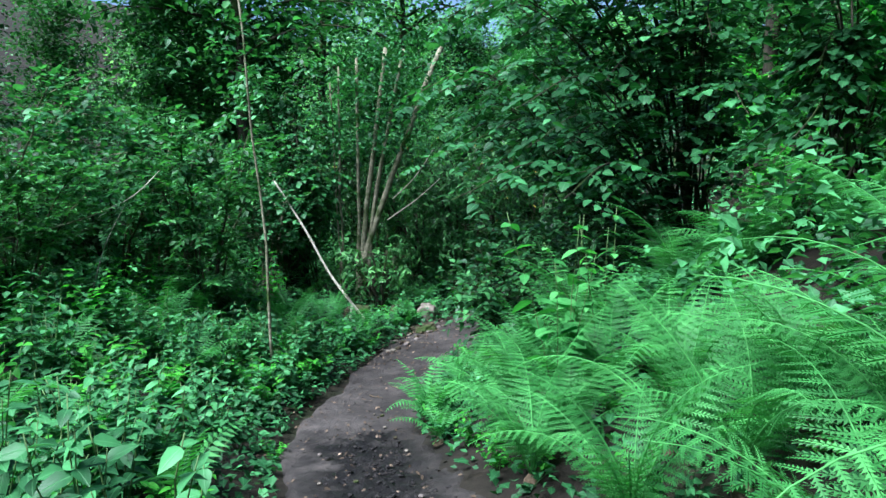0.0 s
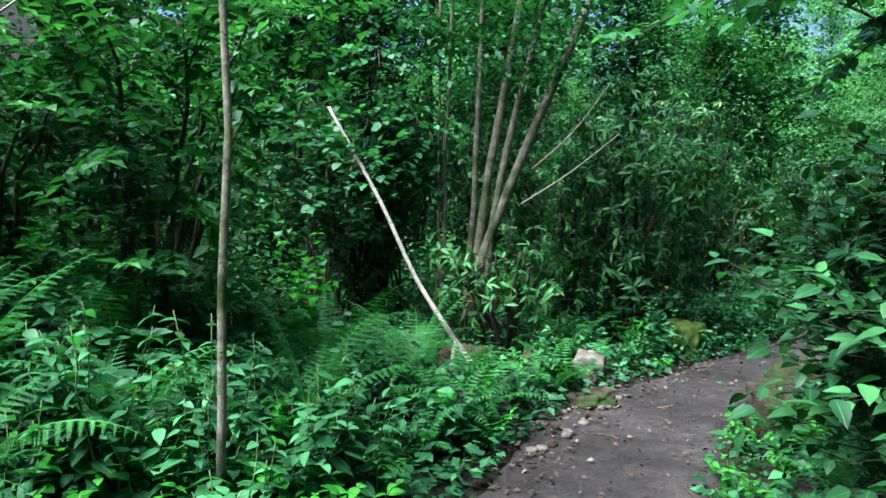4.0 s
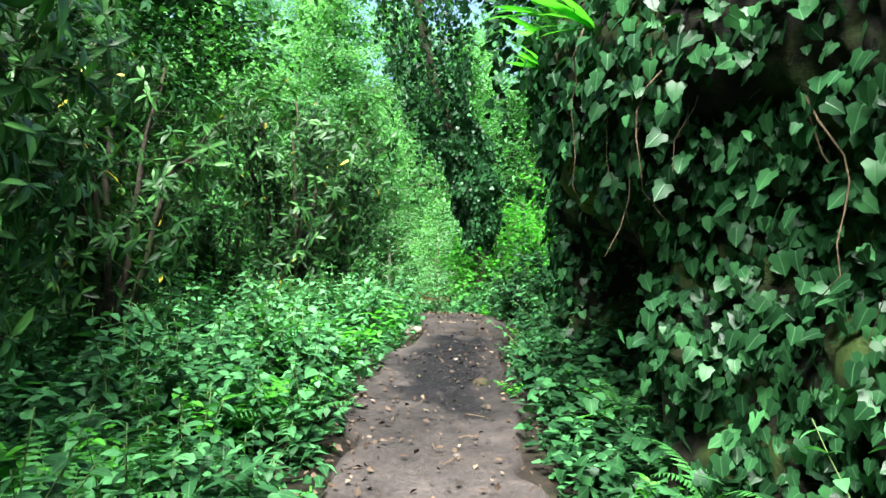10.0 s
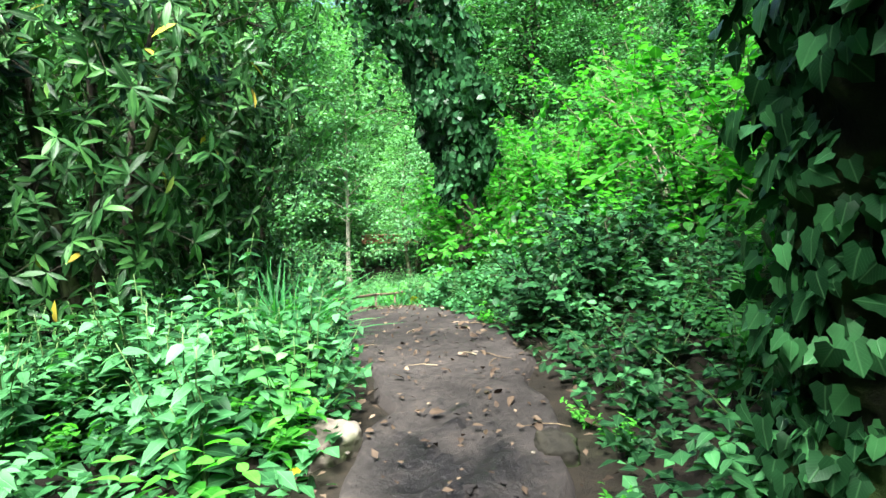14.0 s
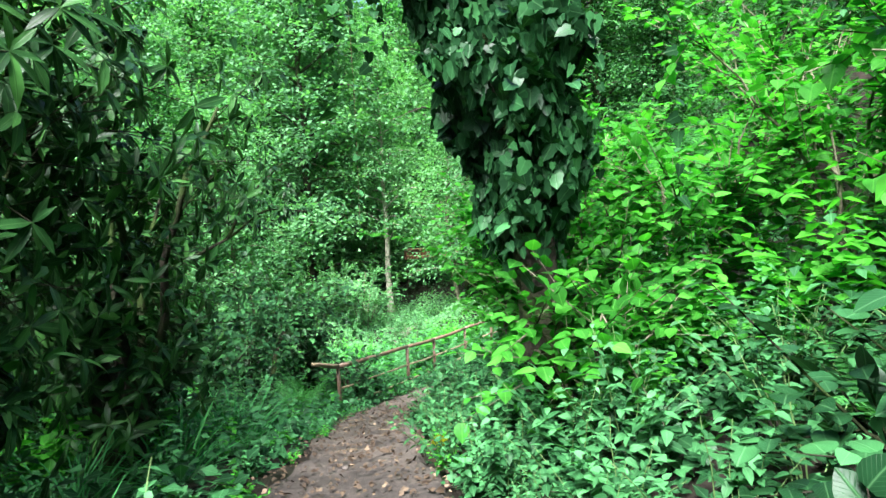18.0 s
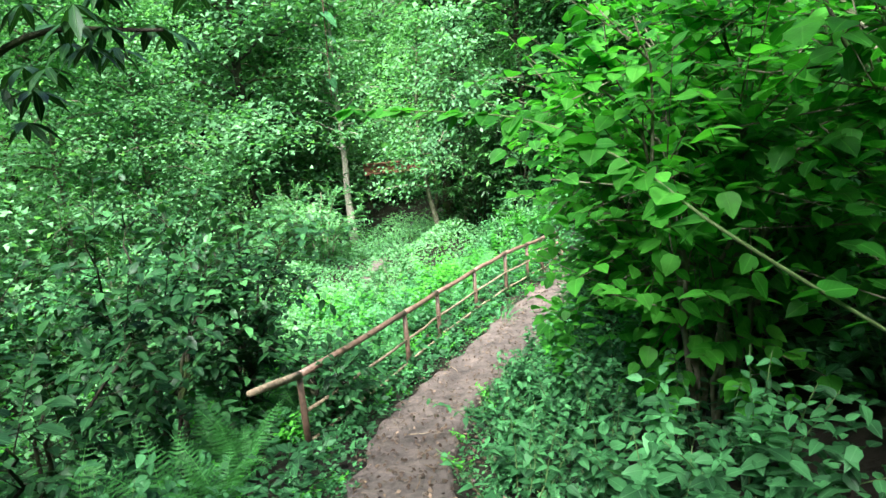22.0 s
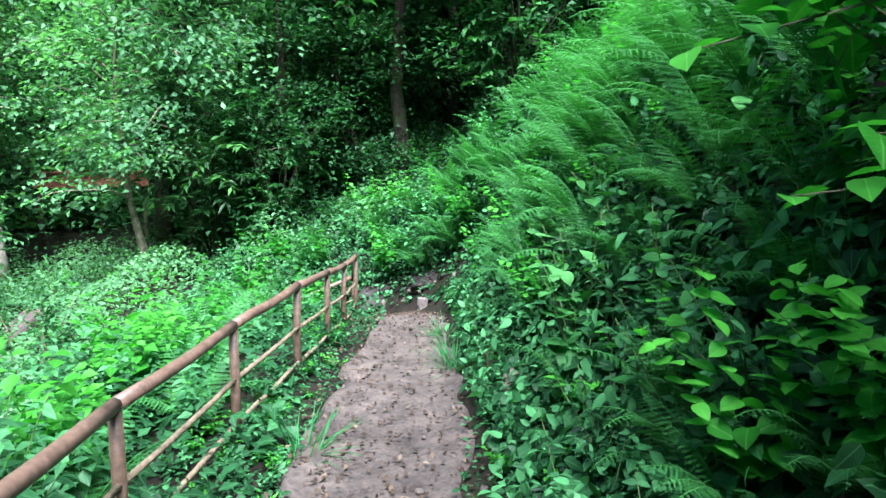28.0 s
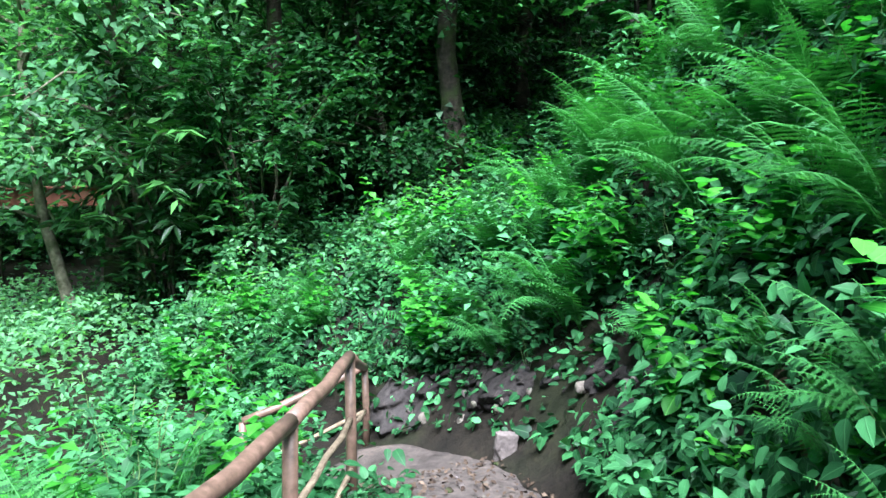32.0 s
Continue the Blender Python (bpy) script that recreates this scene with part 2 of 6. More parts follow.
def soil_material(name, path):
    m, n, l, b = material(name)
    big, fine = noise_node(n, l, 0.9, 5, 0.6), noise_node(n, l, 26, 6, 0.7)
    if path:
        r = ramp(n, [(0.3, (0.0155, 0.013, 0.012)), (0.5, (0.03, 0.0255, 0.0235)), (0.7, (0.049, 0.042, 0.039))])
    else:
        r = ramp(n, [(0.3, (0.007, 0.006, 0.004)), (0.5, (0.014, 0.011, 0.0075)), (0.7, (0.014, 0.017, 0.007))])
    l.new(big.outputs["Fac"], r.inputs["Fac"])
    mid = noise_node(n, l, 4.5, 6, 0.65)
    speck = n.new("ShaderNodeMix")
    speck.inputs["Factor"].default_value = 0.5
    l.new(fine.outputs["Fac"], speck.inputs["A"])
    l.new(mid.outputs["Fac"], speck.inputs["B"])
    r2 = ramp(n, [(0.36, (0.5, 0.48, 0.46)), (0.5, (0.95, 0.95, 0.95)), (0.64, (1.6, 1.52, 1.42))])
    l.new(speck.outputs["Result"], r2.inputs["Fac"])
    mul = n.new("ShaderNodeMix")
    mul.data_type, mul.blend_type = "RGBA", "MULTIPLY"
    mul.inputs["Factor"].default_value = 1.0
    l.new(r.outputs["Color"], mul.inputs["A"])
    l.new(r2.outputs["Color"], mul.inputs["B"])
    out = mul.outputs["Result"]
    b.inputs["Roughness"].default_value, b.inputs["Specular IOR Level"].default_value = 0.85, 0.16
    if path:
        for attr, col in (("dry", (0.096, 0.078, 0.067)), ("mud", (0.0075, 0.0066, 0.0068))):
            w = n.new("ShaderNodeAttribute")
            w.attribute_name = attr
            mx = n.new("ShaderNodeMix")
            mx.data_type = "RGBA"
            l.new(w.outputs["Fac"], mx.inputs["Factor"])
            l.new(out, mx.inputs["A"])
            tint = n.new("ShaderNodeMix")
            tint.data_type, tint.blend_type = "RGBA", "MULTIPLY"
            tint.inputs["Factor"].default_value = 1.0
            tint.inputs["A"].default_value = (*col, 1)
            l.new(r2.outputs["Color"], tint.inputs["B"])
            l.new(tint.outputs["Result"], mx.inputs["B"])
            out = mx.outputs["Result"]
        wet = n.new("ShaderNodeMapRange")
        wet.inputs["To Min"].default_value, wet.inputs["To Max"].default_value = 0.75, 0.4
        l.new(w.outputs["Fac"], wet.inputs["Value"])
        l.new(wet.outputs[0], b.inputs["Roughness"])
    l.new(out, b.inputs["Base Color"])
    bumped(n, l, b, speck.outputs["Result"], 1.0, 0.035)
    return m


M_SOIL, M_PATH = soil_material("forest_soil", False), soil_material("trodden_earth", True)


# ---- mesh tools ----
def tri_mesh(name, verts, tris, mat, tone=None, blade=None, smooth=True):
    """A mesh from arrays of corners and triangles."""
    me = bpy.data.meshes.new(name)
    verts, tris = np.asarray(verts, np.float32), np.asarray(tris, np.int32)
    me.vertices.add(len(verts))
    me.vertices.foreach_set("co", verts.ravel())
    me.loops.add(len(tris) * 3)
    me.loops.foreach_set("vertex_index", tris.ravel())
    me.polygons.add(len(tris))
    me.polygons.foreach_set("loop_start", np.arange(0, len(tris) * 3, 3, dtype=np.int32))
    me.polygons.foreach_set("use_smooth", np.full(len(tris), smooth))
    if tone is not None:
        me.attributes.new("tone", "FLOAT", "POINT").data.foreach_set("value", np.asarray(tone, np.float32))
    if blade is not None:
        me.attributes.new("blade", "FLOAT_VECTOR", "POINT").data.foreach_set("vector", np.asarray(blade, np.float32).ravel())
    me.materials.append(mat)
    me.update(calc_edges=True)
    return me


def part(name, me, parent=None, label=""):
    ob = new(name, me)
    ob.parent = parent
    return tagged(ob, label)


def thing(name, me, label, category, group="", kind="", at=(0, 0, 0)):
    ob = new(name, me)
    ob.location = at
    return tagged(ob, label, category, group, kind)


class Leaf:
    """One leaf's outline: along +Y, one long, lying in XY, folded along its midrib."""

    def __init__(self, rows, fold=0.25, droop=0.25, tip=True):
        v, uv, f = [(0, 0, 0)], [(0, 0, 0)], []
        last = None
        wmax = max(w for _, w in rows)
        for y, w in rows:
            i = len(v)
            z = -droop * y * y
            v += [(-w, y - 0.12 * w, z + fold * w), (0, y, z), (w, y - 0.12 * w, z + fold * w)]
            uv += [(-w / wmax, y, 0), (0, y, 0), (w / wmax, y, 0)]
            if last is None:
                f += [(0, i + 1, i), (0, i + 2, i + 1)]
            else:
                a = last
                f += [(a, a + 1, i + 1), (a, i + 1, i), (a + 1, a + 2, i + 2), (a + 1, i + 2, i + 1)]
            last = i
        i = len(v)
        v.append((0, 1, -droop))
        uv.append((0, 1, 0))
        f += [(last, last + 1, i), (last + 1, last + 2, i)]
        self.v, self.uv, self.f = np.array(v, float), np.array(uv, float), np.array(f)


class Flat(Leaf):
    def __init__(self, w, fold=0.2, droop=0.2):
        self.v = np.array([(0, 0, 0), (-w, 0.45, fold * w), (0, 1, -droop), (w, 0.45, fold * w)], float)
        self.uv = np.array([(0, 0, 0), (-1, 0.45, 0), (0, 1, 0), (1, 0.45, 0)], float)
        self.f = np.array([(0, 2, 1), (0, 3, 2)])


OVATE = Leaf([(0.1, 0.17), (0.33, 0.29), (0.66, 0.22)], 0.25, 0.25)
ROUND = Leaf([(0.04, 0.24), (0.2, 0.42), (0.45, 0.45), (0.7, 0.34), (0.88, 0.16)], 0.12, 0.2)
PLAIN, NARROW = Flat(0.3), Flat(0.15)
SHARD = Flat(0.36)
SHARD.v, SHARD.uv, SHARD.f = np.array([(-0.36, 0.25, 0), (0.3, 0.4, 0.06), (0.02, 1, -0.12)]), np.array([(-1, 0.25, 0), (1, 0.4, 0), (0, 1, 0)]), np.array([(0, 1, 2)])
IVY = Flat(0.3)
OUT = [(0, 0), (0.26, -0.14), (0.5, 0.1), (0.36, 0.36), (0.36, 0.58), (0, 1), (-0.36, 0.58), (-0.36, 0.36), (-0.5, 0.1), (-0.26, -0.14)]
IVY.v = np.array([(0, 0.3, 0.0)] + [(x, y, 0.1 * abs(x) - 0.16 * y * y) for x, y in OUT])
IVY.uv = np.array([(0, 0.3, 0)] + [(x * 2, y, 0) for x, y in OUT])
IVY.f = np.array([(0, 1 + k, 1 + (k + 1) % 10) for k in range(10)])


SERRATE = Flat(0.1)
SV, SF = [(-0.022, 0, 0), (0.022, 0, 0), (0, 1, -0.15)], [(0, 1, 2)]
for k in range(10):
    for sg in (-1, 1):
        y0, y1, i = k / 10, k / 10 + 0.085, len(SV)
        SV += [(sg * 0.015, y0, -0.15 * y0 ** 2), (sg * 0.015, y1, -0.15 * y1 ** 2), (sg * 0.135 * (1 - y0) ** 0.6, y1 + 0.02, -0.15 * y1 ** 2 - 0.01)]
        SF.append((i, i + 1, i + 2) if sg < 0 else (i + 1, i, i + 2))
SERRATE.v, SERRATE.f = np.array(SV, float), np.array(SF)
SERRATE.uv = np.ones_like(SERRATE.v)


def unit(a):
    return a / np.maximum(np.linalg.norm(a, axis=-1, keepdims=True), 1e-9)


def leaves(spots, ways, ups, sizes, leaf, tones):
    """Arrays of a leaf laid at each spot, pointing each way, its face up each up."""
    spots, ways, ups = np.asarray(spots, float), unit(np.asarray(ways, float)), np.asarray(ups, float)
    x = unit(np.cross(ways, ups))
    z = np.cross(x, ways)
    s = np.asarray(sizes, float)[:, None, None]
    v = spots[:, None] + s * (leaf.v[None, :, :1] * x[:, None] + leaf.v[None, :, 1:2] * ways[:, None] + leaf.v[None, :, 2:] * z[:, None])
    k = len(leaf.v)
    f = leaf.f[None] + (np.arange(len(spots)) * k)[:, None, None]
    return v.reshape(-1, 3), f.reshape(-1, 3), np.repeat(tones, k), np.tile(leaf.uv, (len(spots), 1))


def tube(points, radii, sides=6):
    """Arrays of a round limb along points."""
    p, r = np.asarray(points, float), np.asarray(radii, float)
    d = unit(np.gradient(p, axis=0))
    ref = np.where(np.abs(d[:, 2:]) > 0.9, [[1.0, 0, 0]], [[0, 0, 1.0]])
    a = unit(np.cross(d, ref))
    b = np.cross(d, a)
    ang = np.linspace(0, 2 * np.pi, sides, endpoint=False)
    v = p[:, None] + r[:, None, None] * (np.cos(ang)[None, :, None] * a[:, None] + np.sin(ang)[None, :, None] * b[:, None])
    f = []
    for i in range(len(p) - 1):
        for j in range(sides):
            q, w = i * sides + j, i * sides + (j + 1) % sides
            f += [(q, w, w + sides), (q, w + sides, q + sides)]
    v = v.reshape(-1, 3)
    top = len(v)
    v = np.vstack([v, p[-1:], p[:1]])
    for j in range(sides):
        f.append((top - sides + j, top - sides + (j + 1) % sides, top))
        f.append(((j + 1) % sides, j, top + 1))
    return v, np.array(f)


def joined(pieces):
    """Several arrays of (verts, tris, ...) as one."""
    vs, fs, base = [], [], 0
    extra = [[] for _ in range(len(pieces[0]) - 2)]
    for q in pieces:
        vs.append(q[0])
        fs.append(np.asarray(q[1]) + base)
        base += len(q[0])
        for k, e in enumerate(q[2:]):
            extra[k].append(e)
    return (np.vstack(vs), np.vstack(fs), *[np.concatenate(e) for e in extra])


def rooted(tubes, stems=0):
    """Tubes as one mesh: the first stems grow from one foot, the rest from the nearest spot on those."""
    v, f = joined(tubes)
    base, feet, n0 = 0, [], 0
    for k, q in enumerate(tubes):
        feet.append(base + len(q[0]) - 1)
        base += len(q[0])
        if k + 1 == (stems or len(tubes)):
            n0 = base
    swap = np.arange(len(v))
    for k, i in enumerate(feet[1:], 1):
        if stems and k >= stems:
            swap[i] = np.argmin(((v[:n0] - v[i]) ** 2).sum(1))
        else:
            swap[i] = feet[0]
    return v, swap[f]


def bent(a, b, sag, n=7, wobble=0.0):
    """A line from a to b that bows by sag (a vector), with some wobble."""
    a, b, sag = np.array(a, float), np.array(b, float), np.array(sag, float)
    t = np.linspace(0, 1, n)[:, None]
    p = a * (1 - t) + b * t + sag * 4 * t * (1 - t)
    w = rng.normal(0, wobble, p.shape)
    w[0] = w[-1] = 0
    return p + w


# ---- the line walked and the lie of the land ----
STATIONS = np.array([
    (0.3, -14, 1.2), (0.1, -5, 0.45), (0, 0, 0), (-0.25, 3.15, -0.5), (-1.1, 6.55, -1.0), (-1.0, 8.8, -1.15), (-0.3, 11.1, -1.15),
    (0.62, 13.0, -1.12), (2.4, 15.25, -1.05), (4.0, 17.45, -0.95), (5.6, 19.4, -0.82), (7.2, 21.0, -0.8), (8.2, 22.75, -0.82),
    (9.15, 24.6, -1.02), (10.4, 26.55, -1.53), (11.6, 28.5, -2.2), (13.2, 30.3, -2.9), (15.2, 31.75, -3.36), (17.2, 32.9, -3.6),
    (19.3, 34.1, -3.75), (21.1, 35.05, -4.0), (22.2, 36.1, -4.4), (22.4, 37.6, -4.9), (21.2, 39.4, -5.2)])
FINE = 12


def smooth_line(p, k):
    """A smooth line through the stations, k steps between two."""
    q = np.vstack([2 * p[0] - p[1], p, 2 * p[-1] - p[-2]])
    out = []
    for i in range(1, len(q) - 2):
        for t in np.arange(k) / k:
            a, b, c, d = q[i - 1], q[i], q[i + 1], q[i + 2]
            out.append(0.5 * (2 * b + (c - a) * t + (2 * a - 5 * b + 4 * c - d) * t * t + (3 * b - a - 3 * c + d) * t ** 3))
    return np.array(out + [q[-2]])


LINE = smooth_line(STATIONS, FINE)
WAY = unit(np.gradient(LINE[:, :2], axis=0))


def lane(u, d, lift=0.0):
    """The spot at station u, d metres to the right of the line walked."""
    i = min(max(u * FINE, 0), len(LINE) - 1.001)
    k, t = int(i), i - int(i)
    p = LINE[k] * (1 - t) + LINE[k + 1] * t
    w = WAY[k]
    return np.array((p[0] + w[1] * d, p[1] - w[0] * d, p[2] + lift))


def nearest(x, y):
    """For arrays of spots: station and signed distance to the right of the line, and the line's height there."""
    if x.size < 40:
        a, e = LINE[:-1], np.diff(LINE, axis=0)
        t = np.clip(((x[:, None] - a[:, 0]) * e[:, 0] + (y[:, None] - a[:, 1]) * e[:, 1]) / (e[:, 0] ** 2 + e[:, 1] ** 2), 0, 1)
        px, py = x[:, None] - a[:, 0] - t * e[:, 0], y[:, None] - a[:, 1] - t * e[:, 1]
        dist = np.hypot(px, py)
        i, row = dist.argmin(1), np.arange(len(x))
        return (i + t[row, i]) / FINE, np.sign(e[i, 1] * px[row, i] - e[i, 0] * py[row, i]) * dist[row, i], a[i, 2] + t[row, i] * e[i, 2]
    best, uu, dd, zz = np.full(x.shape, 1e9), np.zeros(x.shape), np.zeros(x.shape), np.zeros(x.shape)
    for i in range(len(LINE) - 1):
        a, b = LINE[i], LINE[i + 1]
        e = b[:2] - a[:2]
        t = np.clip(((x - a[0]) * e[0] + (y - a[1]) * e[1]) / (e @ e), 0, 1)
        px, py = x - a[0] - t * e[0], y - a[1] - t * e[1]
        dist = np.hypot(px, py)
        side = np.sign(e[1] * px - e[0] * py)
        m = dist < best
        best[m], uu[m], dd[m], zz[m] = dist[m], (i + t[m]) / FINE, (side * dist)[m], (a[2] + t * (b[2] - a[2]))[m]
    return uu, dd, zz


KNOTS = [0, 4, 6, 7.2, 8, 9.5, 10.2, 13, 14.5, 16, 17, 21, 21.8, 23]
R_EDGE = [0.8, 0.8, 0.9, 2.4, 1.9, 1.9, 1.0, 1.0, 0.9, 0.8, 0.75, 0.7, 0.8, 1.0]
R_NEAR = [0.45, 0.45, 0.15, 0.7, 1.6, 1.6, 0.35, 0.3, 0.4, 0.8, 1.6, 1.6, 0.7, 0.1]
R_FAR = [0.4, 0.4, 0.25, 0.3, 0.35, 0.35, 0.3, 0.3, 0.5, 0.6, 0.7, 0.7, 0.35, 0.03]
L_NEAR = [0.36, 0.4, 0.14, 0.05, 0.0, -0.02, -0.05, -0.18, -0.3, -0.35, -0.32, -0.3, -0.1, 0.0]
L_FAR = [0.14, 0.15, 0.12, 0.05, -0.05, -0.1, -0.12, -0.22, -0.25, -0.25, -0.12, -0.1, 0.0, 0.0]


def land(x, y):
    u, d, z = nearest(x, y)
    k = lambda v: np.interp(u, KNOTS, v)
    r, lft = np.maximum(d - k(R_EDGE), 0), np.maximum(-d - np.where(u > 13, 1.15, 0.75), 0)
    h = np.minimum(r, 1.7) * k(R_NEAR) + np.clip(r - 1.7, 0, 16) * k(R_FAR)
    h += np.minimum(lft, 2.5) * k(L_NEAR) + np.clip(lft - 2.5, 0, 14) * k(L_FAR)
    out = z + h
    out = np.where(d < 0, np.maximum(out, -5.4 + 0.02 * np.abs(d)), out)
    out += np.clip(np.abs(d) - 22, 0, 60) * 0.55
    out += 0.05 * np.sin(x * 2.1 + np.sin(y * 1.3)) * np.sin(y * 1.7) * np.clip(np.abs(d) - 0.8, 0, 1)
    out -= 1.0 * np.clip((y - 43.5) / 4, 0, 1)
    return out - 0.05 * (np.abs(d) < 0.62)


def axis(lo, hi, step, far):
    core = np.arange(lo, hi, step)
    out = np.cumsum(step * 1.16 ** np.arange(1, 40))
    out = out[out < far]
    return np.concatenate([lo - out[::-1], core, hi + out])


GX, GY = axis(-8, 28, 0.3, 700), axis(-2, 45, 0.3, 700)
GXX, GYY = np.meshgrid(GX, GY, indexing="ij")
GZ = land(GXX.ravel(), GYY.ravel()).reshape(GXX.shape)
for _ in range(2):
    GZ[1:-1, 1:-1] = (GZ[1:-1, 1:-1] * 4 + GZ[:-2, 1:-1] + GZ[2:, 1:-1] + GZ[1:-1, :-2] + GZ[1:-1, 2:]) / 8


def ground_z(x, y):
    x, y = np.asarray(x, float), np.asarray(y, float)
    i = np.clip(np.searchsorted(GX, x) - 1, 0, len(GX) - 2)
    j = np.clip(np.searchsorted(GY, y) - 1, 0, len(GY) - 2)
    a, b = (x - GX[i]) / (GX[i + 1] - GX[i]), (y - GY[j]) / (GY[j + 1] - GY[j])
    return (GZ[i, j] * (1 - a) + GZ[i + 1, j] * a) * (1 - b) + (GZ[i, j + 1] * (1 - a) + GZ[i + 1, j + 1] * a) * b


def grid_tris(nx, ny):
    i, j = np.meshgrid(np.arange(nx - 1), np.arange(ny - 1), indexing="ij")
    a = (i * ny + j).ravel()
    return np.vstack([np.column_stack([a, a + ny, a + ny + 1]), np.column_stack([a, a + ny + 1, a + 1])])


tagged(new("ground", tri_mesh("ground", np.column_stack([GXX.ravel(), GYY.ravel(), GZ.ravel()]), grid_tris(*GXX.shape), M_SOIL)),
       "dark forest soil rising and falling beside the path", "ground", kind="structure")


P_KNOTS = [0, 3.5, 5, 6.2, 7.3, 8.5, 9.5, 10.5, 11.2, 12, 13, 13.6, 15, 16.5, 17.2, 18, 19, 20.5, 22]
P_LEFT = [0.6, 0.57, 0.55, 0.85, 0.71, 0.62, 0.68, 0.6, 0.56, 0.62, 0.6, 0.56, 0.52, 0.66, 0.58, 0.56, 0.4, 0.25, 0.4]
P_RIGHT = [0.7, 0.85, 0.8, 0.6, 0.52, 0.66, 0.6, 0.48, 0.54, 0.76, 0.5, 0.34, 0.2, 0.14, 0.3, 0.54, 0.72, 0.8, 0.5]


def off_path(u, d, slack=0.04):
    """Whether spots at stations u and distances d lie beside the trodden strip."""
    return (d > np.interp(u, P_KNOTS, P_RIGHT) + slack) | (d < -np.interp(u, P_KNOTS, P_LEFT) - slack)


def path_strip(name, line, width, label, muds=(), dry_from=None, dry_to=None):
    """A trodden strip with uneven edges, clods in its muddy spots and a dry stretch."""
    seg = np.concatenate([[0], np.cumsum(np.linalg.norm(np.diff(line, axis=0), axis=1))])
    s = np.arange(0, seg[-1], 0.07)
    c = np.column_stack([np.interp(s, seg, line[:, k]) for k in range(3)])
    w = unit(np.gradient(c[:, :2], axis=0))
    n = 25
    u = np.interp(s, seg, np.arange(len(line)) / FINE)
    wave = 1 + 0.06 * np.sin(s * 1.3) + 0.05 * np.sin(s * 3.7 + 1)
    sides = [wave + np.array([0.24 * noise.noise((a * 2.2, k, 0)) for a in s]) for k in (5.0, 9.0)]
    lo = -sides[0] * (np.interp(u, P_KNOTS, P_LEFT) if width is None else width / 2)
    hi = sides[1] * (np.interp(u, P_KNOTS, P_RIGHT) if width is None else width / 2)
    t = np.linspace(-1, 1, n)
    across = lo[:, None] + (hi - lo)[:, None] * (t + 1) / 2
    x = c[:, None, 0] + w[:, None, 1] * across
    y = c[:, None, 1] - w[:, None, 0] * across
    z = np.repeat(c[:, 2:], n, 1) + 0.012
    mud, dry = np.zeros_like(x), np.zeros_like(x)
    rough = np.array([noise.fractal((a * 3, b * 3, 0), 0.8, 2.1, 5) for a, b in zip(x.ravel(), y.ravel())]).reshape(x.shape)
    clod = np.array([noise.noise((a * 11, b * 11, 3)) for a, b in zip(x.ravel(), y.ravel())]).reshape(x.shape)
    for mx, my, rx in muds:
        mud = np.maximum(mud, np.clip(2.1 - np.hypot(x - mx, y - my) / rx + 1.7 * rough + 0.5 * clod, 0, 1) * np.clip(1.9 - np.abs(t) * 2.0, 0, 1))
    if dry_from is not None:
        u = np.interp(s, [dry_from, dry_from + 3, dry_to, dry_to + 3], [0, 1, 1, 0.35])
        dry = np.clip(u[:, None] * (0.75 + 0.5 * rough), 0, 1)
    z += 0.018 * rough + mud * 0.085 * np.abs(clod) ** 0.7 - 0.035 * mud
    z += 0.03 * (t ** 2)[None] ** 2 - 0.09 * (np.abs(t) > 0.97)
    me = tri_mesh(name, np.column_stack([x.ravel(), y.ravel(), z.ravel()]), grid_tris(len(s), n), M_PATH)
    me.attributes.new("mud", "FLOAT", "POINT").data.foreach_set("value", mud.ravel().astype(np.float32))
    me.attributes.new("dry", "FLOAT", "POINT").data.foreach_set("value", dry.ravel().astype(np.float32))
    return tagged(new(name, me), label, "path", kind="structure")


path_strip("path", LINE[:int(21.9 * FINE)], None, "trodden brown earth footpath with mud and dry leaves",
           [(-0.45, 4.5, 0.5), (-0.6, 5.3, 0.55), (-0.85, 6.1, 0.5), (5.15, 18.5, 0.4), (5.45, 18.95, 0.55), (5.8, 19.35, 0.6), (6.15, 19.8, 0.6), (6.4, 20.25, 0.45)], 41.5, 66)
LOWER = smooth_line(np.array([(19.0, 40.2, 0), (19.1, 40.8, 0), (19.6, 41.5, 0), (20.5, 42.3, 0), (21.4, 43.1, 0)], float), 10)
LOWER[:, 2] = ground_z(LOWER[:, 0], LOWER[:, 1]) + 0.05
path_strip("lower_path", LOWER, 0.34, "bare sandy lower path among green plants", (), 0, 30)


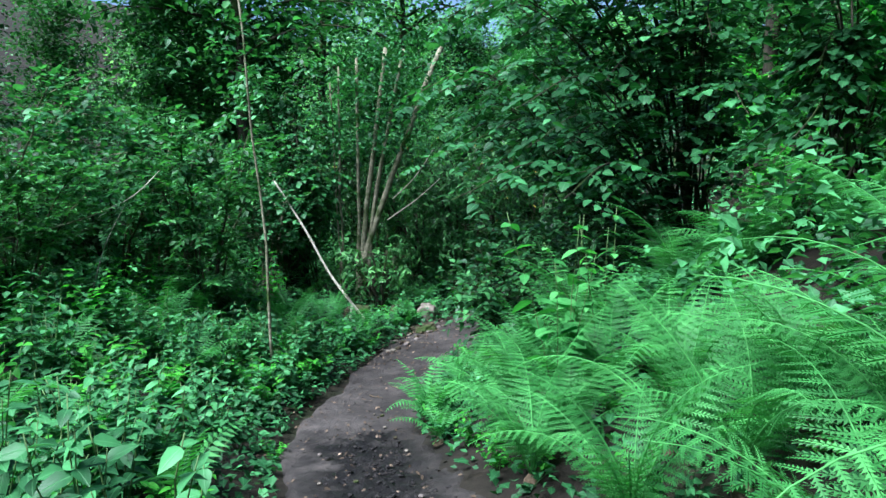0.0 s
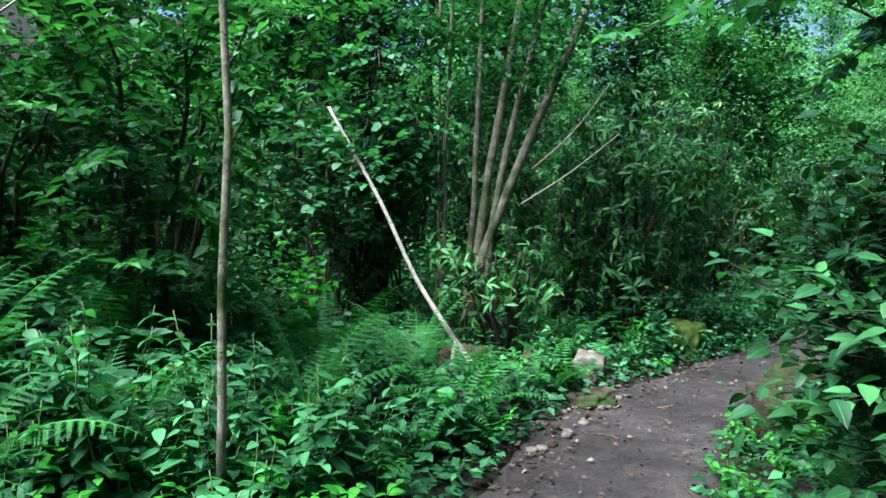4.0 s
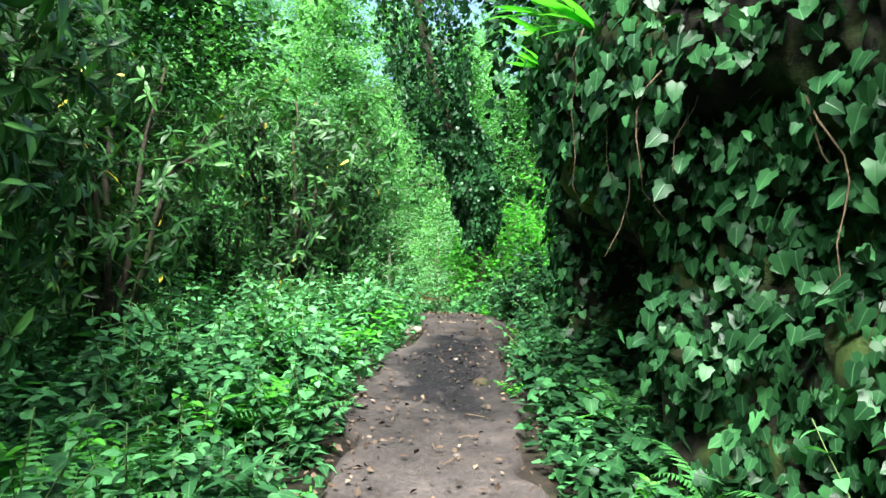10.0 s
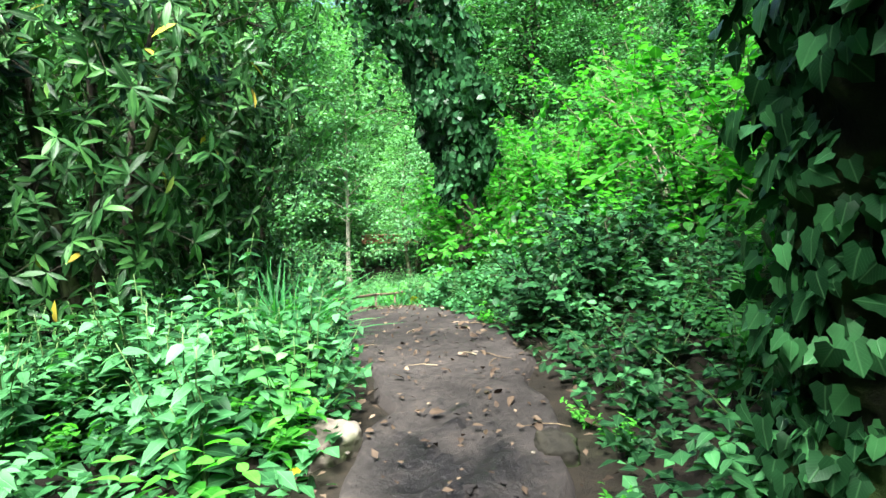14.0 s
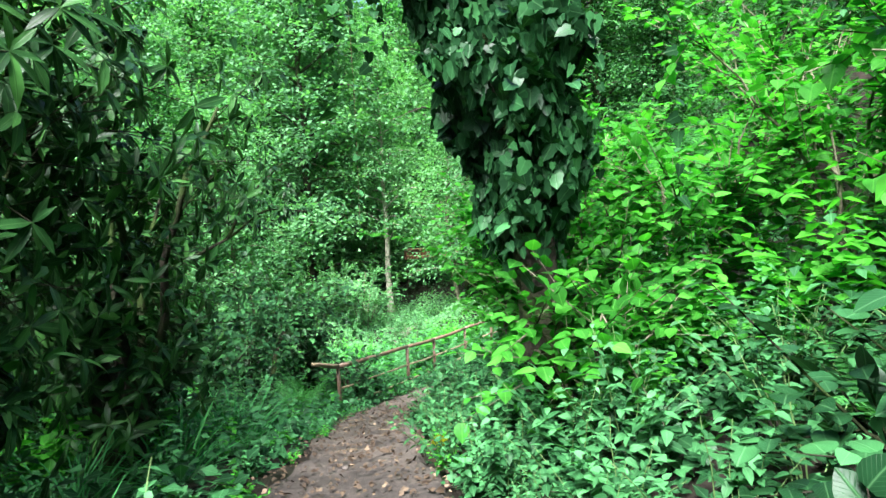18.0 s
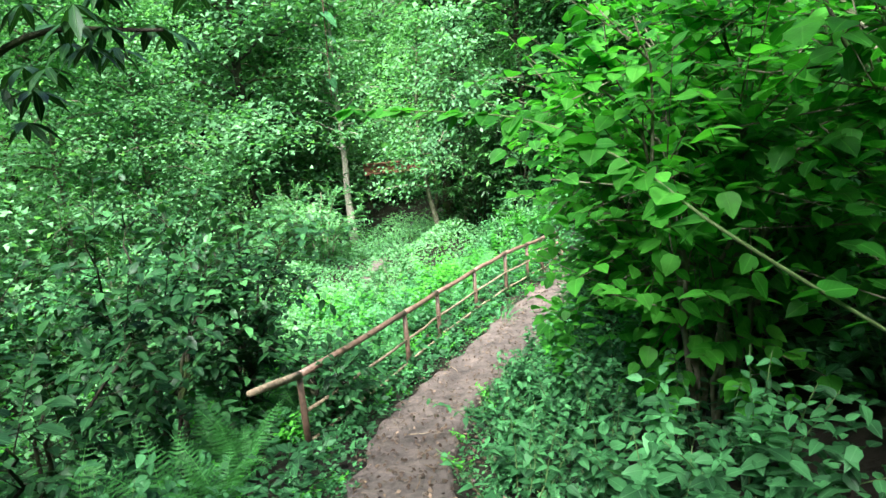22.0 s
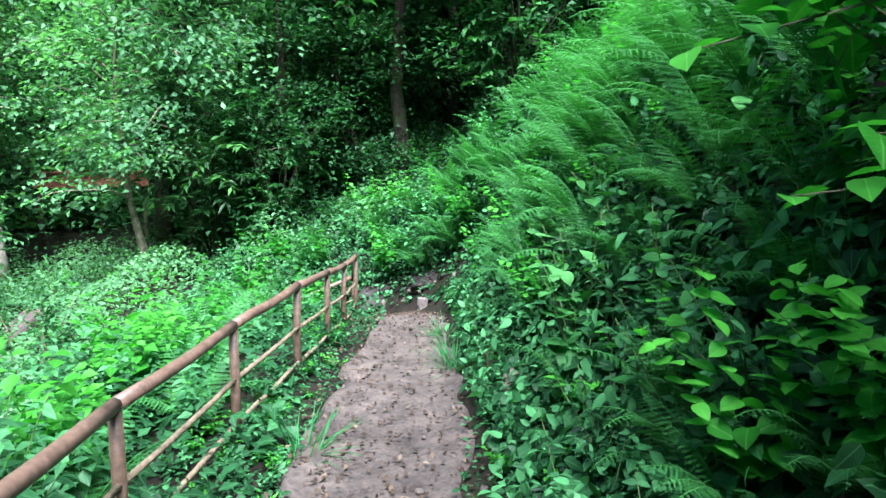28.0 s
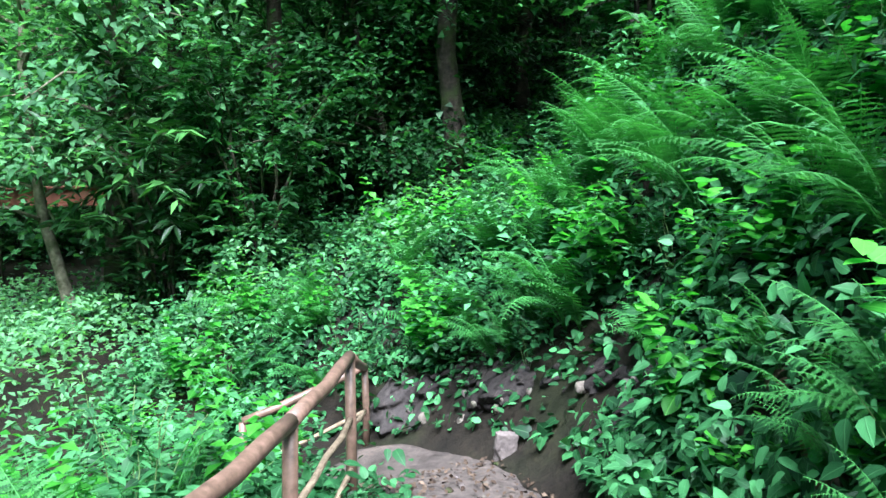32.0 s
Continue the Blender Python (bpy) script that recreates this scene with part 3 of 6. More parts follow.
# ---- kinds of plants ----
def herb_meshes(name, height, stems, pairs, size, leaf, mat, spread=0.3, droop=0.3):
    """A leafy plant: upright stems with crossed pairs of leaves. Returns the stem mesh and the leaf mesh."""
    tubes, spots, ways, ups, sizes, tones = [], [], [], [], [], []
    for _ in range(stems):
        a = rng.uniform(0, 2 * np.pi)
        top = np.array((np.cos(a), np.sin(a), 0)) * spread * rng.uniform(0.2, 1) + (0, 0, height * rng.uniform(0.65, 1.1))
        foot = np.array((np.cos(a), np.sin(a), 0)) * 0.05 * rng.uniform(0, 1)
        line = bent(foot, top, (0, 0, height * 0.06), 6, 0.008)
        tubes.append(tube(line, np.linspace(0.005, 0.002, 6), 4))
        for k in range(pairs):
            t = 0.22 + 0.78 * (k + 0.5) / pairs
            p = line[0] * 0 + [np.interp(t, np.linspace(0, 1, 6), line[:, c]) for c in range(3)]
            turn = a + k * np.pi / 2 + rng.normal(0, 0.35)
            for h in (0, np.pi):
                w = np.array((np.cos(turn + h), np.sin(turn + h), rng.normal(0.05, droop)))
                spots.append(p)
                ways.append(w)
                ups.append((rng.normal(0, 0.25), rng.normal(0, 0.25), 1))
                sizes.append(size * rng.uniform(0.65, 1.15) * (1.05 - 0.5 * t * t))
                # tone rises up the stem: shade among the lower leaves is painted in
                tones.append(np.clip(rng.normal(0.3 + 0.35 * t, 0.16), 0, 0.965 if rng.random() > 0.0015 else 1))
    v, f = rooted(tubes)
    sm = tri_mesh(name + "_stems", v, f, M_STEM, np.full(len(v), 0.4), np.zeros((len(v), 3)))
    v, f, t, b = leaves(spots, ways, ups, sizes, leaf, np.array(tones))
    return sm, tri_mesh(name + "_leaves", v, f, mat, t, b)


def mesh_arrays(me):
    n, m = len(me.vertices), len(me.polygons)
    v, f, t, b = np.empty(n * 3, np.float32), np.empty(m * 3, np.int32), np.empty(n, np.float32), np.empty(n * 3, np.float32)
    me.vertices.foreach_get("co", v)
    me.loops.foreach_get("vertex_index", f)
    me.attributes["tone"].data.foreach_get("value", t)
    me.attributes["blade"].data.foreach_get("vector", b)
    return v.reshape(-1, 3), f.reshape(-1, 3), t, b.reshape(-1, 3)


FERN_COUNT, FERN_PATCH = [0], []


def frond_mesh(length, rich, droop, nodes=20, width=0.1):
    """A fern frond: an arching rib with paired leaflets, the rich one cut again into small lobes."""
    t = np.linspace(0, 1, 12)
    ang = np.radians(74 - droop * t ** 1.5)
    step = length / 11
    rib = np.column_stack([0.05 * length * np.sin(t * 2.2 + rng.uniform(0, 3)), np.cumsum(np.cos(ang)) * step, np.cumsum(np.sin(ang)) * step])
    rib -= rib[0]
    spots, ways, ups, sizes = [], [], [], []
    for k in range(nodes):
        s = 0.16 + 0.83 * k / (nodes - 1)
        p = np.array([np.interp(s, t, rib[:, c]) for c in range(3)])
        q = np.array([np.interp(min(s + 0.05, 1), t, rib[:, c]) for c in range(3)])
        fw = unit(q - p + (0, 1e-5, 0))
        up = unit(np.cross((1.0, 0, 0), fw))
        size = width * length * 1.7 * np.sin(np.pi * (0.12 + 0.88 * (k + 1) / (nodes + 1)) ** 0.75) ** 0.8
        for sgn in (-1, 1):
            w = unit(np.array((sgn, 0, 0)) + fw * 0.35 + up * rng.normal(-0.12, 0.08))
            spots.append(p), ways.append(w), ups.append(up), sizes.append(size)
    tones = np.clip(rng.normal(0.5, 0.1, len(spots)), 0, 0.95)
    v, f, tn, b = leaves(spots, ways, ups, sizes, SERRATE if rich else Leaf([(0.3, 0.13)], 0.15, 0.15), tones)
    rv, rf = tube(rib, np.linspace(0.006, 0.0015, 12), 4)
    v, f, tn, b = joined([(v, f, tn, b), (rv, rf, np.full(len(rv), 0.75), np.ones((len(rv), 3)))])
    return tri_mesh("frond", v, f, M_FERN, tn, b)


FRONDS = {True: [frond_mesh(1.0, True, d, 21) for d in (44, 62, 80, 98)], False: [frond_mesh(1.0, False, d, 17) for d in (55, 72, 88, 104, 80)]}
v_, f_ = tube([(0, 0, -0.08), (0, 0, 0.0), (0, 0, 0.05)], (0.05, 0.06, 0.02), 7)
CROWN_FOOT = tri_mesh("fern_foot", v_, f_, M_ROOT)


def fern(x, y, size, fronds, rich, label, tilt=(0, 0), z=None, lead=None):
    """A fern: a scaly foot with arching fronds round it; lead turns most of them one way. Past 290 ferns, fronds of a joined patch."""
    FERN_COUNT[0] += 1
    if FERN_COUNT[0] > 290:
        zb, a0 = float(ground_z(x, y)) + 0.02, rng.uniform(0, 6.3)
        for k in range(fronds):
            a = a0 + 2 * np.pi * k / fronds + rng.normal(0, 0.2) if lead is None else lead + rng.normal(0, 0.75)
            v, f, t, b = mesh_arrays(FRONDS[rich][int(rng.integers(len(FRONDS[rich])))])
            m = np.array(pose(x, y, zb, rng.normal(0, 9), rng.normal(0, 7), math.degrees(a)))
            FERN_PATCH.append((v @ m[:3, :3].T * size * rng.uniform(0.7, 1.12) + m[:3, 3], f, t, b))
        return
    foot = thing("fern", CROWN_FOOT, label, "fern", "ferns beside the path", at=(x, y, float(ground_z(x, y)) + 0.02 if z is None else z))
    foot.rotation_euler = (*tilt, 0)
    a0 = rng.uniform(0, 6.3)
    for k in range(fronds):
        a = a0 + 2 * np.pi * k / fronds + rng.normal(0, 0.2) if lead is None else lead + rng.normal(0, 0.75)
        fr = part("frond", FRONDS[rich][int(rng.integers(len(FRONDS[rich])))], foot)
        s = size * rng.uniform(0.7, 1.12)
        fr.matrix_basis = pose(0, 0, 0.02, rng.normal(0, 9), rng.normal(0, 7), math.degrees(a)) @ Matrix.Diagonal((s, s, s, 1))
    return foot


def bush(name, x, y, height, spread, stems, twigs, per_twig, leaf, size, mat, bark, label, category="shrub", whorl=False, lean=(0, 0),
         low=0.3, foot_r=0.03, group="", z=None, twig_len=0.55, sag=0.0):
    """A woody plant: stems that spread from one foot, twigs on them and leaves along or round the ends of the twigs."""
    zb = float(ground_z(x, y)) - 0.05 if z is None else z
    wood, spots, ways, ups, sizes, tones = [], [], [], [], [], []
    lines = []
    for k in range(stems):
        a = 2 * np.pi * k / stems + rng.normal(0, 0.35)
        r = spread * rng.uniform(0.35, 0.95)
        top = np.array((np.cos(a) * r + lean[0], np.sin(a) * r + lean[1], height * rng.uniform(0.7, 1.0) * (1.05 - 0.25 * r / spread)))
        line = bent((np.cos(a) * 0.08, np.sin(a) * 0.08, 0), top, (np.cos(a) * -0.1 * r, np.sin(a) * -0.1 * r, height * 0.08), 9, 0.03)
        lines.append(line)
        wood.append(tube(line, np.linspace(foot_r, foot_r * 0.25, 9), 6))
    for k in range(twigs):
        line = lines[int(rng.integers(stems))]
        t = low + (1 - low) * rng.random() ** 0.8
        p = np.array([np.interp(t, np.linspace(0, 1, 9), line[:, c]) for c in range(3)])
        out = np.array((p[0] - lean[0] * t, p[1] - lean[1] * t, 0))
        d = unit(unit(out) * 0.7 + rng.normal(0, 0.65, 3) + (0, 0, 0.35 - sag))
        ln = twig_len * rng.uniform(0.5, 1.4)
        tw = np.array([p, p + d * ln * 0.5 + (0, 0, 0.06 * ln), p + d * ln])
        if p[2] + d[2] * ln < 0.05:
            continue
        wood.append(tube(tw[::2], (0.006, 0.002), 3))
        if whorl:
            m = per_twig * 2
            spots.append(np.repeat([tw[-1], tw[1]], per_twig, 0))
            ways.append(unit(np.cross(d, rng.normal(0, 1, (m, 3)))) + d * rng.uniform(-0.1, 0.6, (m, 1)) + (0, 0, -0.25))
            ups.append(np.tile(d + (0, 0, 0.8), (m, 1)))
            sizes.append(size * rng.uniform(0.65, 1.15, m))
            tones.append(np.clip(rng.normal(0.45, 0.2, m), 0, np.where(rng.random(m) > 0.006, 0.96, 1.0)))
        else:
            m = per_twig
            q = (np.arange(m) + 1)[:, None] / m
            spots.append(p + (tw[2] - p) * q + (0, 0, 0.06 * ln) * (1 - np.abs(2 * q - 1)))
            flip = np.where(np.arange(m) % 2, 1.0, -1.0)[:, None]
            ways.append(np.cross(d, (0, 0, 1.0)) * flip + d * 0.6 + rng.normal(0, 0.3, (m, 3)) + (0, 0, -0.12))
            ups.append(rng.normal(0, 0.3, (m, 3)) * (1, 1, 0) + (0, 0, 1))
            sizes.append(size * rng.uniform(0.6, 1.2, m))
            tones.append(np.clip(rng.normal(0.5, 0.12) + rng.normal(0, 0.14, m), 0, 0.96))
    spots, ways, ups, sizes, tones = np.vstack(spots), np.vstack(ways), np.vstack(ups), np.concatenate(sizes), np.concatenate(tones)
    v, f = rooted(wood, stems)
    ob = thing(name, tri_mesh(name, v, f, bark), label, category, group, at=(x, y, zb))
    v, f, t, b = leaves(spots, ways, ups, sizes, leaf, np.array(tones))
    part("crown", tri_mesh(name + "_crown", v, f, mat, t, b), ob, "green leafy crown on thin twigs")
    return ob


def tall_tree(name, height, crown_low, spread, clumps, per, size, mat, bark, r=0.16, leaf=PLAIN, bow=0.4):
    """A tall tree at the origin: tapered trunk with limbs, and leaf sprays along the limbs' ends with gaps between."""
    trunk = bent((0, 0, -0.2), (rng.normal(0, bow), rng.normal(0, bow), height), (rng.normal(0, bow), rng.normal(0, bow), 0), 12, 0.05)
    wood = [tube(trunk, np.linspace(r, r * 0.15, 12) + r * 0.5 * np.exp(-np.arange(12) * 1.5), 9)]
    sp, wy, up, sz, tn = [], [], [], [], []
    for k in range(clumps):
        t = crown_low + (1 - crown_low) * (k + rng.random()) / clumps
        p = np.array([np.interp(t, np.linspace(0, 1, 12), trunk[:, c]) for c in range(3)])
        a = k * 2.4 + rng.normal(0, 0.4)
        rr = spread * rng.uniform(0.45, 1.0) * (1.0 - 0.75 * max(0, (t - crown_low) / (1 - crown_low)) ** 1.8)
        e = p + np.array((np.cos(a) * rr, np.sin(a) * rr, rng.uniform(-0.1, 0.45) * rr))
        limb = bent(p, e, (0, 0, 0.12 * rr), 6, 0.04)
        wood.append(tube(limb, np.linspace(0.05, 0.008, 6) * (r / 0.16), 5))
        m = per
        s = rng.beta(2.2, 1.3, m)
        q = np.column_stack([np.interp(s, np.linspace(0, 1, 6), limb[:, c]) for c in range(3)])
        q += rng.normal(0, 1, (m, 3)) * (0.13 * spread * (0.4 + s))[:, None] * (1, 1, 0.45)
        w = rng.normal(0, 1, (m, 3)) * (1, 1, 0.35) + (np.cos(a) * 0.6, np.sin(a) * 0.6, -0.25)
        sp.append(q), wy.append(w), up.append(rng.normal(0, 0.35, (m, 3)) + (0, 0, 1))
        sz.append(size * rng.uniform(0.6, 1.25, m)), tn.append(np.clip(rng.normal(0.5, 0.17, m) + rng.normal(0, 0.08), 0, 0.96))
    v, f = rooted(wood, 1)
    ob = new(name, tri_mesh(name, v, f, bark))
    v, f, t, b = leaves(np.vstack(sp), np.vstack(wy), np.vstack(up), np.concatenate(sz), leaf, np.concatenate(tn))
    part("crown", tri_mesh(name + "_crown", v, f, mat, t, b), ob, "green leafy crown on thin twigs")
    return ob


def rock_mesh(sx, sy, sz, seed, mat, rough=0.22, cuts=3):
    bm = bmesh.new()
    bmesh.ops.create_icosphere(bm, subdivisions=cuts, radius=1)
    for v in bm.verts:
        n1 = noise.fractal(v.co * 1.1 + Vector((seed, 0, 0)), 0.9, 2.0, 4)
        k = 1 + rough * n1
        c = v.co * k
        c = Vector((max(-0.86, min(0.86, c.x)), max(-0.88, min(0.84, c.y)), max(-0.8, min(0.75, c.z))))
        c += c.normalized() * (0.09 * noise.fractal(v.co * 3.5 + Vector((0, seed, 0)), 0.7, 2.0, 4) + 0.035 * abs(noise.noise(v.co * 9 + Vector((seed, seed, 0)))))
        v.co = Vector((c.x * sx, c.y * sy, c.z * sz))
    for f in bm.faces:
        f.smooth = True
    me = bpy.data.meshes.new("rock")
    bm.to_mesh(me)
    bm.free()
    me.materials.append(mat)
    return me


def rock(x, y, sx, sy, sz, mat, label, seed, turn=0, sink=0.35, z=None):
    ob = thing("rock", rock_mesh(sx, sy, sz, seed, mat, 0.34, 4), label, "rock", "rocks beside the path",
               at=(x, y, (float(ground_z(x, y)) if z is None else z) + sz * (0.75 - sink)))
    ob.rotation_euler = (0.1, -0.08, turn)
    return ob


# ---- tall trees round the walk ----
TREES = [tall_tree("tree", 13, 0.38, 3.6, 40, 95, 0.26, M_TREE, M_BARK, 0.17), tall_tree("tree", 15, 0.45, 4.2, 40, 95, 0.27, M_TREE, M_BARK, 0.2),
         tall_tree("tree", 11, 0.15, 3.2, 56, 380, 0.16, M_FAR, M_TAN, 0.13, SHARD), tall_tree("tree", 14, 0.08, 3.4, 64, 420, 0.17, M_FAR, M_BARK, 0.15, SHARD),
         tall_tree("tree", 8, 0.06, 2.8, 56, 330, 0.15, M_TREE, M_BARK, 0.09, SHARD)]
for k, ob in enumerate(TREES):
    tagged(ob, "tall broadleaf tree with a gappy green crown", "tree", "woodland trees")
SPOTS = [(6.5, 29.5, 0), (8.8, 17.2, 0), (8.0, 16.2, 4), (16, 46, 2), (20.5, 50, 3), (22.3, 53.5, 2), (13, 44.5, 2), (34, 48, 2), (10, 41.5, 2), (8, -1, 1), (9.5, 8.6, 0), (-7, 20.5, 0), (11.5, 12.5, 1), (17.5, 17.5, 0), (3.5, 30, 1),
         (-3, -7, 1), (5, -7, 0), (-11, 0, 0), (-12, 17, 1), (-5, 27, 1), (-9, 24, 3), (-2, 33, 3), (31.5, 37.5, 1), (36, 41, 0), (37, 36, 1), (41, 43, 1),
         (4, 38, 2), (7.5, 46, 2), (13, 51, 3), (18.5, 55, 2), (22, 57.5, 3), (28, 58, 2), (34, 54, 3), (2, 44, 3), (38, 51, 3), (11, 58, 3), (24, 64, 2), (18, 64, 3), (33, 63, 3), (42, 55, 2),
         (30, 70, 3), (8, 66, 3), (46, 48, 3), (48, 38, 3), (20, 74, 3), (39, 68, 3), (-6, 42, 3), (-1, 52, 3), (14, 70, 3), (26, 76, 3), (2, 60, 3), (45, 64, 3), (50, 56, 3), (-8, 60, 3), (34, 78, 3), (10, 78, 3),
         (-7, 17.5, 4), (-4, 21.5, 4), (-1.5, 21.3, 4), (0.5, 24, 4), (3, 27, 4), (-12, 12, 4), (-11, 21, 4), (-6, 24, 4), (-2, 27, 4), (1, 30, 4), (4.2, 30, 4),
         (7.5, 8, 4), (8.5, 11, 4), (9.5, 14.5, 4), (7.5, 4, 4), (12, 15.5, 4), (27.5, 39.5, 4), (28.5, 36, 4), (31, 41.5, 4), (33, 36, 4), (29, 33, 4), (33, 45, 4), (35, 40, 4), (19, 19, 4), (22, 24.5, 4), (16.5, 15.5, 4), (-5.5, 19, 0), (-1.2, 23.5, 1), (7.2, 14.8, 0), (25.8, 44.8, 1), (29.5, 46.5, 1), (27.5, 39.0, 0), (30, 42.2, 1), (26.6, 41.6, 0), (31.5, 39.5, 0), (5.5, 34, 2), (-13, 9.5, 4), (-12.5, 14, 4), (-14.5, 17, 1), (-14, 5.5, 4)]
for k, (x, y, kind) in enumerate(SPOTS):
    s = (0.85 + 0.3 * ((k * 37) % 11) / 11) * (1.5 if kind in (2, 3) and y > 48 else 1.0)
    m = pose(x, y, float(ground_z(x, y)), 0, 0, k * 67) @ Matrix.Diagonal((s, s, s, 1))
    copy_thing(TREES[kind], m)
for ob in TREES:
    for o in (*ob.children, ob):
        bpy.data.objects.remove(o)

# the slim tree with a pale foot and the leaning tree beside the far bridge
pale = tall_tree("pale_tree", 12, 0.3, 2.6, 40, 170, 0.17, M_FAR, M_PALE, 0.15, PLAIN, 0.15)
pale.matrix_basis = pose(23.9, 48.6, float(ground_z(23.9, 48.6)))
tagged(pale, "slim tree with a pale bare lower trunk", "tree")
for k, (x, y, lean) in enumerate([(25.3, 43.2, 14), (24.4, 43.6, -5)]):
    t2 = tall_tree("leaning_tree", 7.5, 0.25, 2.6, 34, 150, 0.15, M_FAR, M_TAN, 0.1, PLAIN, 0.3)
    t2.matrix_basis = pose(x, y, float(ground_z(x, y)), lean * 0.6, -lean, k * 50)
    tagged(t2, "leaning tan-barked tree with light green leaves", "tree")

# the rust-coloured beam of a far footbridge
bm = bmesh.new()
for x, y, z, sx, sy, sz in [(0, 0, 0, 3.5, 0.12, 0.4), (0, 0, 0.24, 3.5, 0.3, 0.05), (0, 0, -0.24, 3.5, 0.3, 0.05)]:
    g = bmesh.ops.create_cube(bm, size=1)
    bmesh.ops.scale(bm, vec=(sx, sy, sz), verts=g["verts"])
    bmesh.ops.translate(bm, vec=(x, y, z), verts=g["verts"])
me = bpy.data.meshes.new("bridge_beam")
bm.to_mesh(me)
bm.free()
m_, n_, l_, b_ = material("orange_rusty_steel")
t_ = noise_node(n_, l_, 3, 6, 0.7)
r_ = ramp(n_, [(0.3, (0.14, 0.05, 0.03)), (0.55, (0.26, 0.1, 0.055)), (0.75, (0.34, 0.18, 0.11))])
l_.new(t_.outputs["Fac"], r_.inputs["Fac"])
l_.new(r_.outputs["Color"], b_.inputs["Base Color"])
b_.inputs["Roughness"].default_value = 0.7
me.materials.append(m_)
beam = thing("bridge_beam", me, "rust-orange steel beam of a far footbridge", "bridge", at=(28.9, 51.8, -3.4))
beam.rotation_euler = (0, 0, radians(-32))
for k in (-1.6, 1.6):
    v, f = tube([(k, 0, -0.2), (k, 0, -3.4)], (0.08, 0.1), 8)
    part("bridge_post", tri_mesh("bridge_post", v, f, M_BARK), beam)

# ---- shrubs ----
# the clump of tan stems leaning over the bend and the dark shrubs round it
clump = None
for foot, mid, top, r in (((0, 0.1, -0.15), (0.2, 0.35, 1.4), (1.9, 0.75, 5.6), 0.085), ((0.1, 0.3, -0.15), (0.3, 0.4, 2.0), (1.1, 0.8, 5.6), 0.06), ((-0.05, 0.25, -0.15), (0.1, 0.4, 1.7), (0.75, 0.6, 5.6), 0.075),
                          ((-0.15, 0.35, -0.15), (0.0, 0.4, 1.9), (0.1, 0.5, 5.4), 0.05), ((-0.4, 0.4, -0.15), (-0.4, 0.45, 1.9), (-0.3, 0.5, 5.2), 0.035), ((-0.5, 0.35, -0.15), (-0.46, 0.45, 1.6), (-0.5, 0.6, 5.0), 0.026)):
    q = smooth_line(np.array([foot, mid, top], float), 5)
    v, f = tube(q + rng.normal(0, 0.012, q.shape), np.linspace(r, r * 0.6, len(q)), 9)
    me = tri_mesh("stem", v, f, M_TAN)
    if clump is None:
        clump = thing("stem_clump", me, "clump of bare tan stems leaning over the path's bend", "tree", at=(-1.85, 14.3, float(ground_z(-1.85, 14.3))))
    else:
        part("stem", me, clump)
for pts, r in (([(0.62, 0.35, 1.9), (1.24, 0.2, 2.3), (1.8, 0.1, 2.75)], 0.016), ([(0.75, 0.4, 2.35), (1.25, 0.3, 2.8), (1.7, 0.2, 3.4)], 0.018)):
    q = smooth_line(np.array(pts, float), 4)
    v, f = tube(q, np.linspace(r, r * 0.4, len(q)), 6)
    part("side_branch", tri_mesh("side_branch", v, f, M_PALE), clump, "thin pale side branch")
n = 2600
h_ = rng.uniform(3.3, 5.8, n)
p = np.column_stack([h_ * 0.22 - 0.3 + rng.normal(0, 0.75, n), 0.3 + rng.normal(0, 0.7, n), h_])
v, f, t, b = leaves(p, rng.normal(0, 1, (n, 3)) * (1, 1, 0.4) + (0, 0, -0.3), rng.normal(0, 0.35, (n, 3)) + (0, 0, 1), 0.12 * rng.uniform(0.6, 1.2, n), Leaf([(0.45, 0.33)], 0.2, 0.2), np.clip(rng.normal(0.5, 0.18, n), 0, 0.95))
part("crown", tri_mesh("clump_crown", v, f, M_HERB, t, b), clump)
# the pale dead stick that leans with its forked foot on the ground
STICK = np.array([(-1.52, 12.48, -0.9), (-1.8, 12.64, -0.58), (-2.26, 12.9, 0.02), (-2.7, 13.05, 0.85), (-3.43, 13.5, 1.95)])
v, f = tube(smooth_line(STICK, 4), np.linspace(0.032, 0.018, 17), 7)
stick = thing("dead_stick", tri_mesh("dead_stick", v, f, M_PALE), "pale bare dead branch leaning with a forked foot", "branch")
v, f = tube([(-1.8, 12.64, -0.58), (-1.82, 12.45, -0.82), (-1.78, 12.33, -1.08)], (0.022, 0.02, 0.016), 6)
part("fork", tri_mesh("fork", v, f, M_PALE), stick)

v, f = tube(bent((-2.3, 8.6, float(ground_z(-2.3, 8.6)) - 0.05), (-2.5, 8.75, 4.2), (0.05, 0, 0), 9, 0.02), np.linspace(0.022, 0.012, 9), 7)
sapling = thing("sapling", tri_mesh("sapling", v, f, M_TAN), "thin bare upright sapling stem beside the path", "tree")
n = 260
p = np.array((-2.48, 8.75, 3.4)) + rng.normal(0, 0.45, (n, 3))
v, f, t, b = leaves(p, rng.normal(0, 1, (n, 3)) * (1, 1, 0.4), rng.normal(0, 0.35, (n, 3)) + (0, 0, 1), 0.12 * rng.uniform(0.6, 1.2, n), OVATE, np.clip(rng.normal(0.5, 0.18, n), 0, 0.95))
part("crown", tri_mesh("sapling_crown", v, f, M_HERB, t, b), sapling)
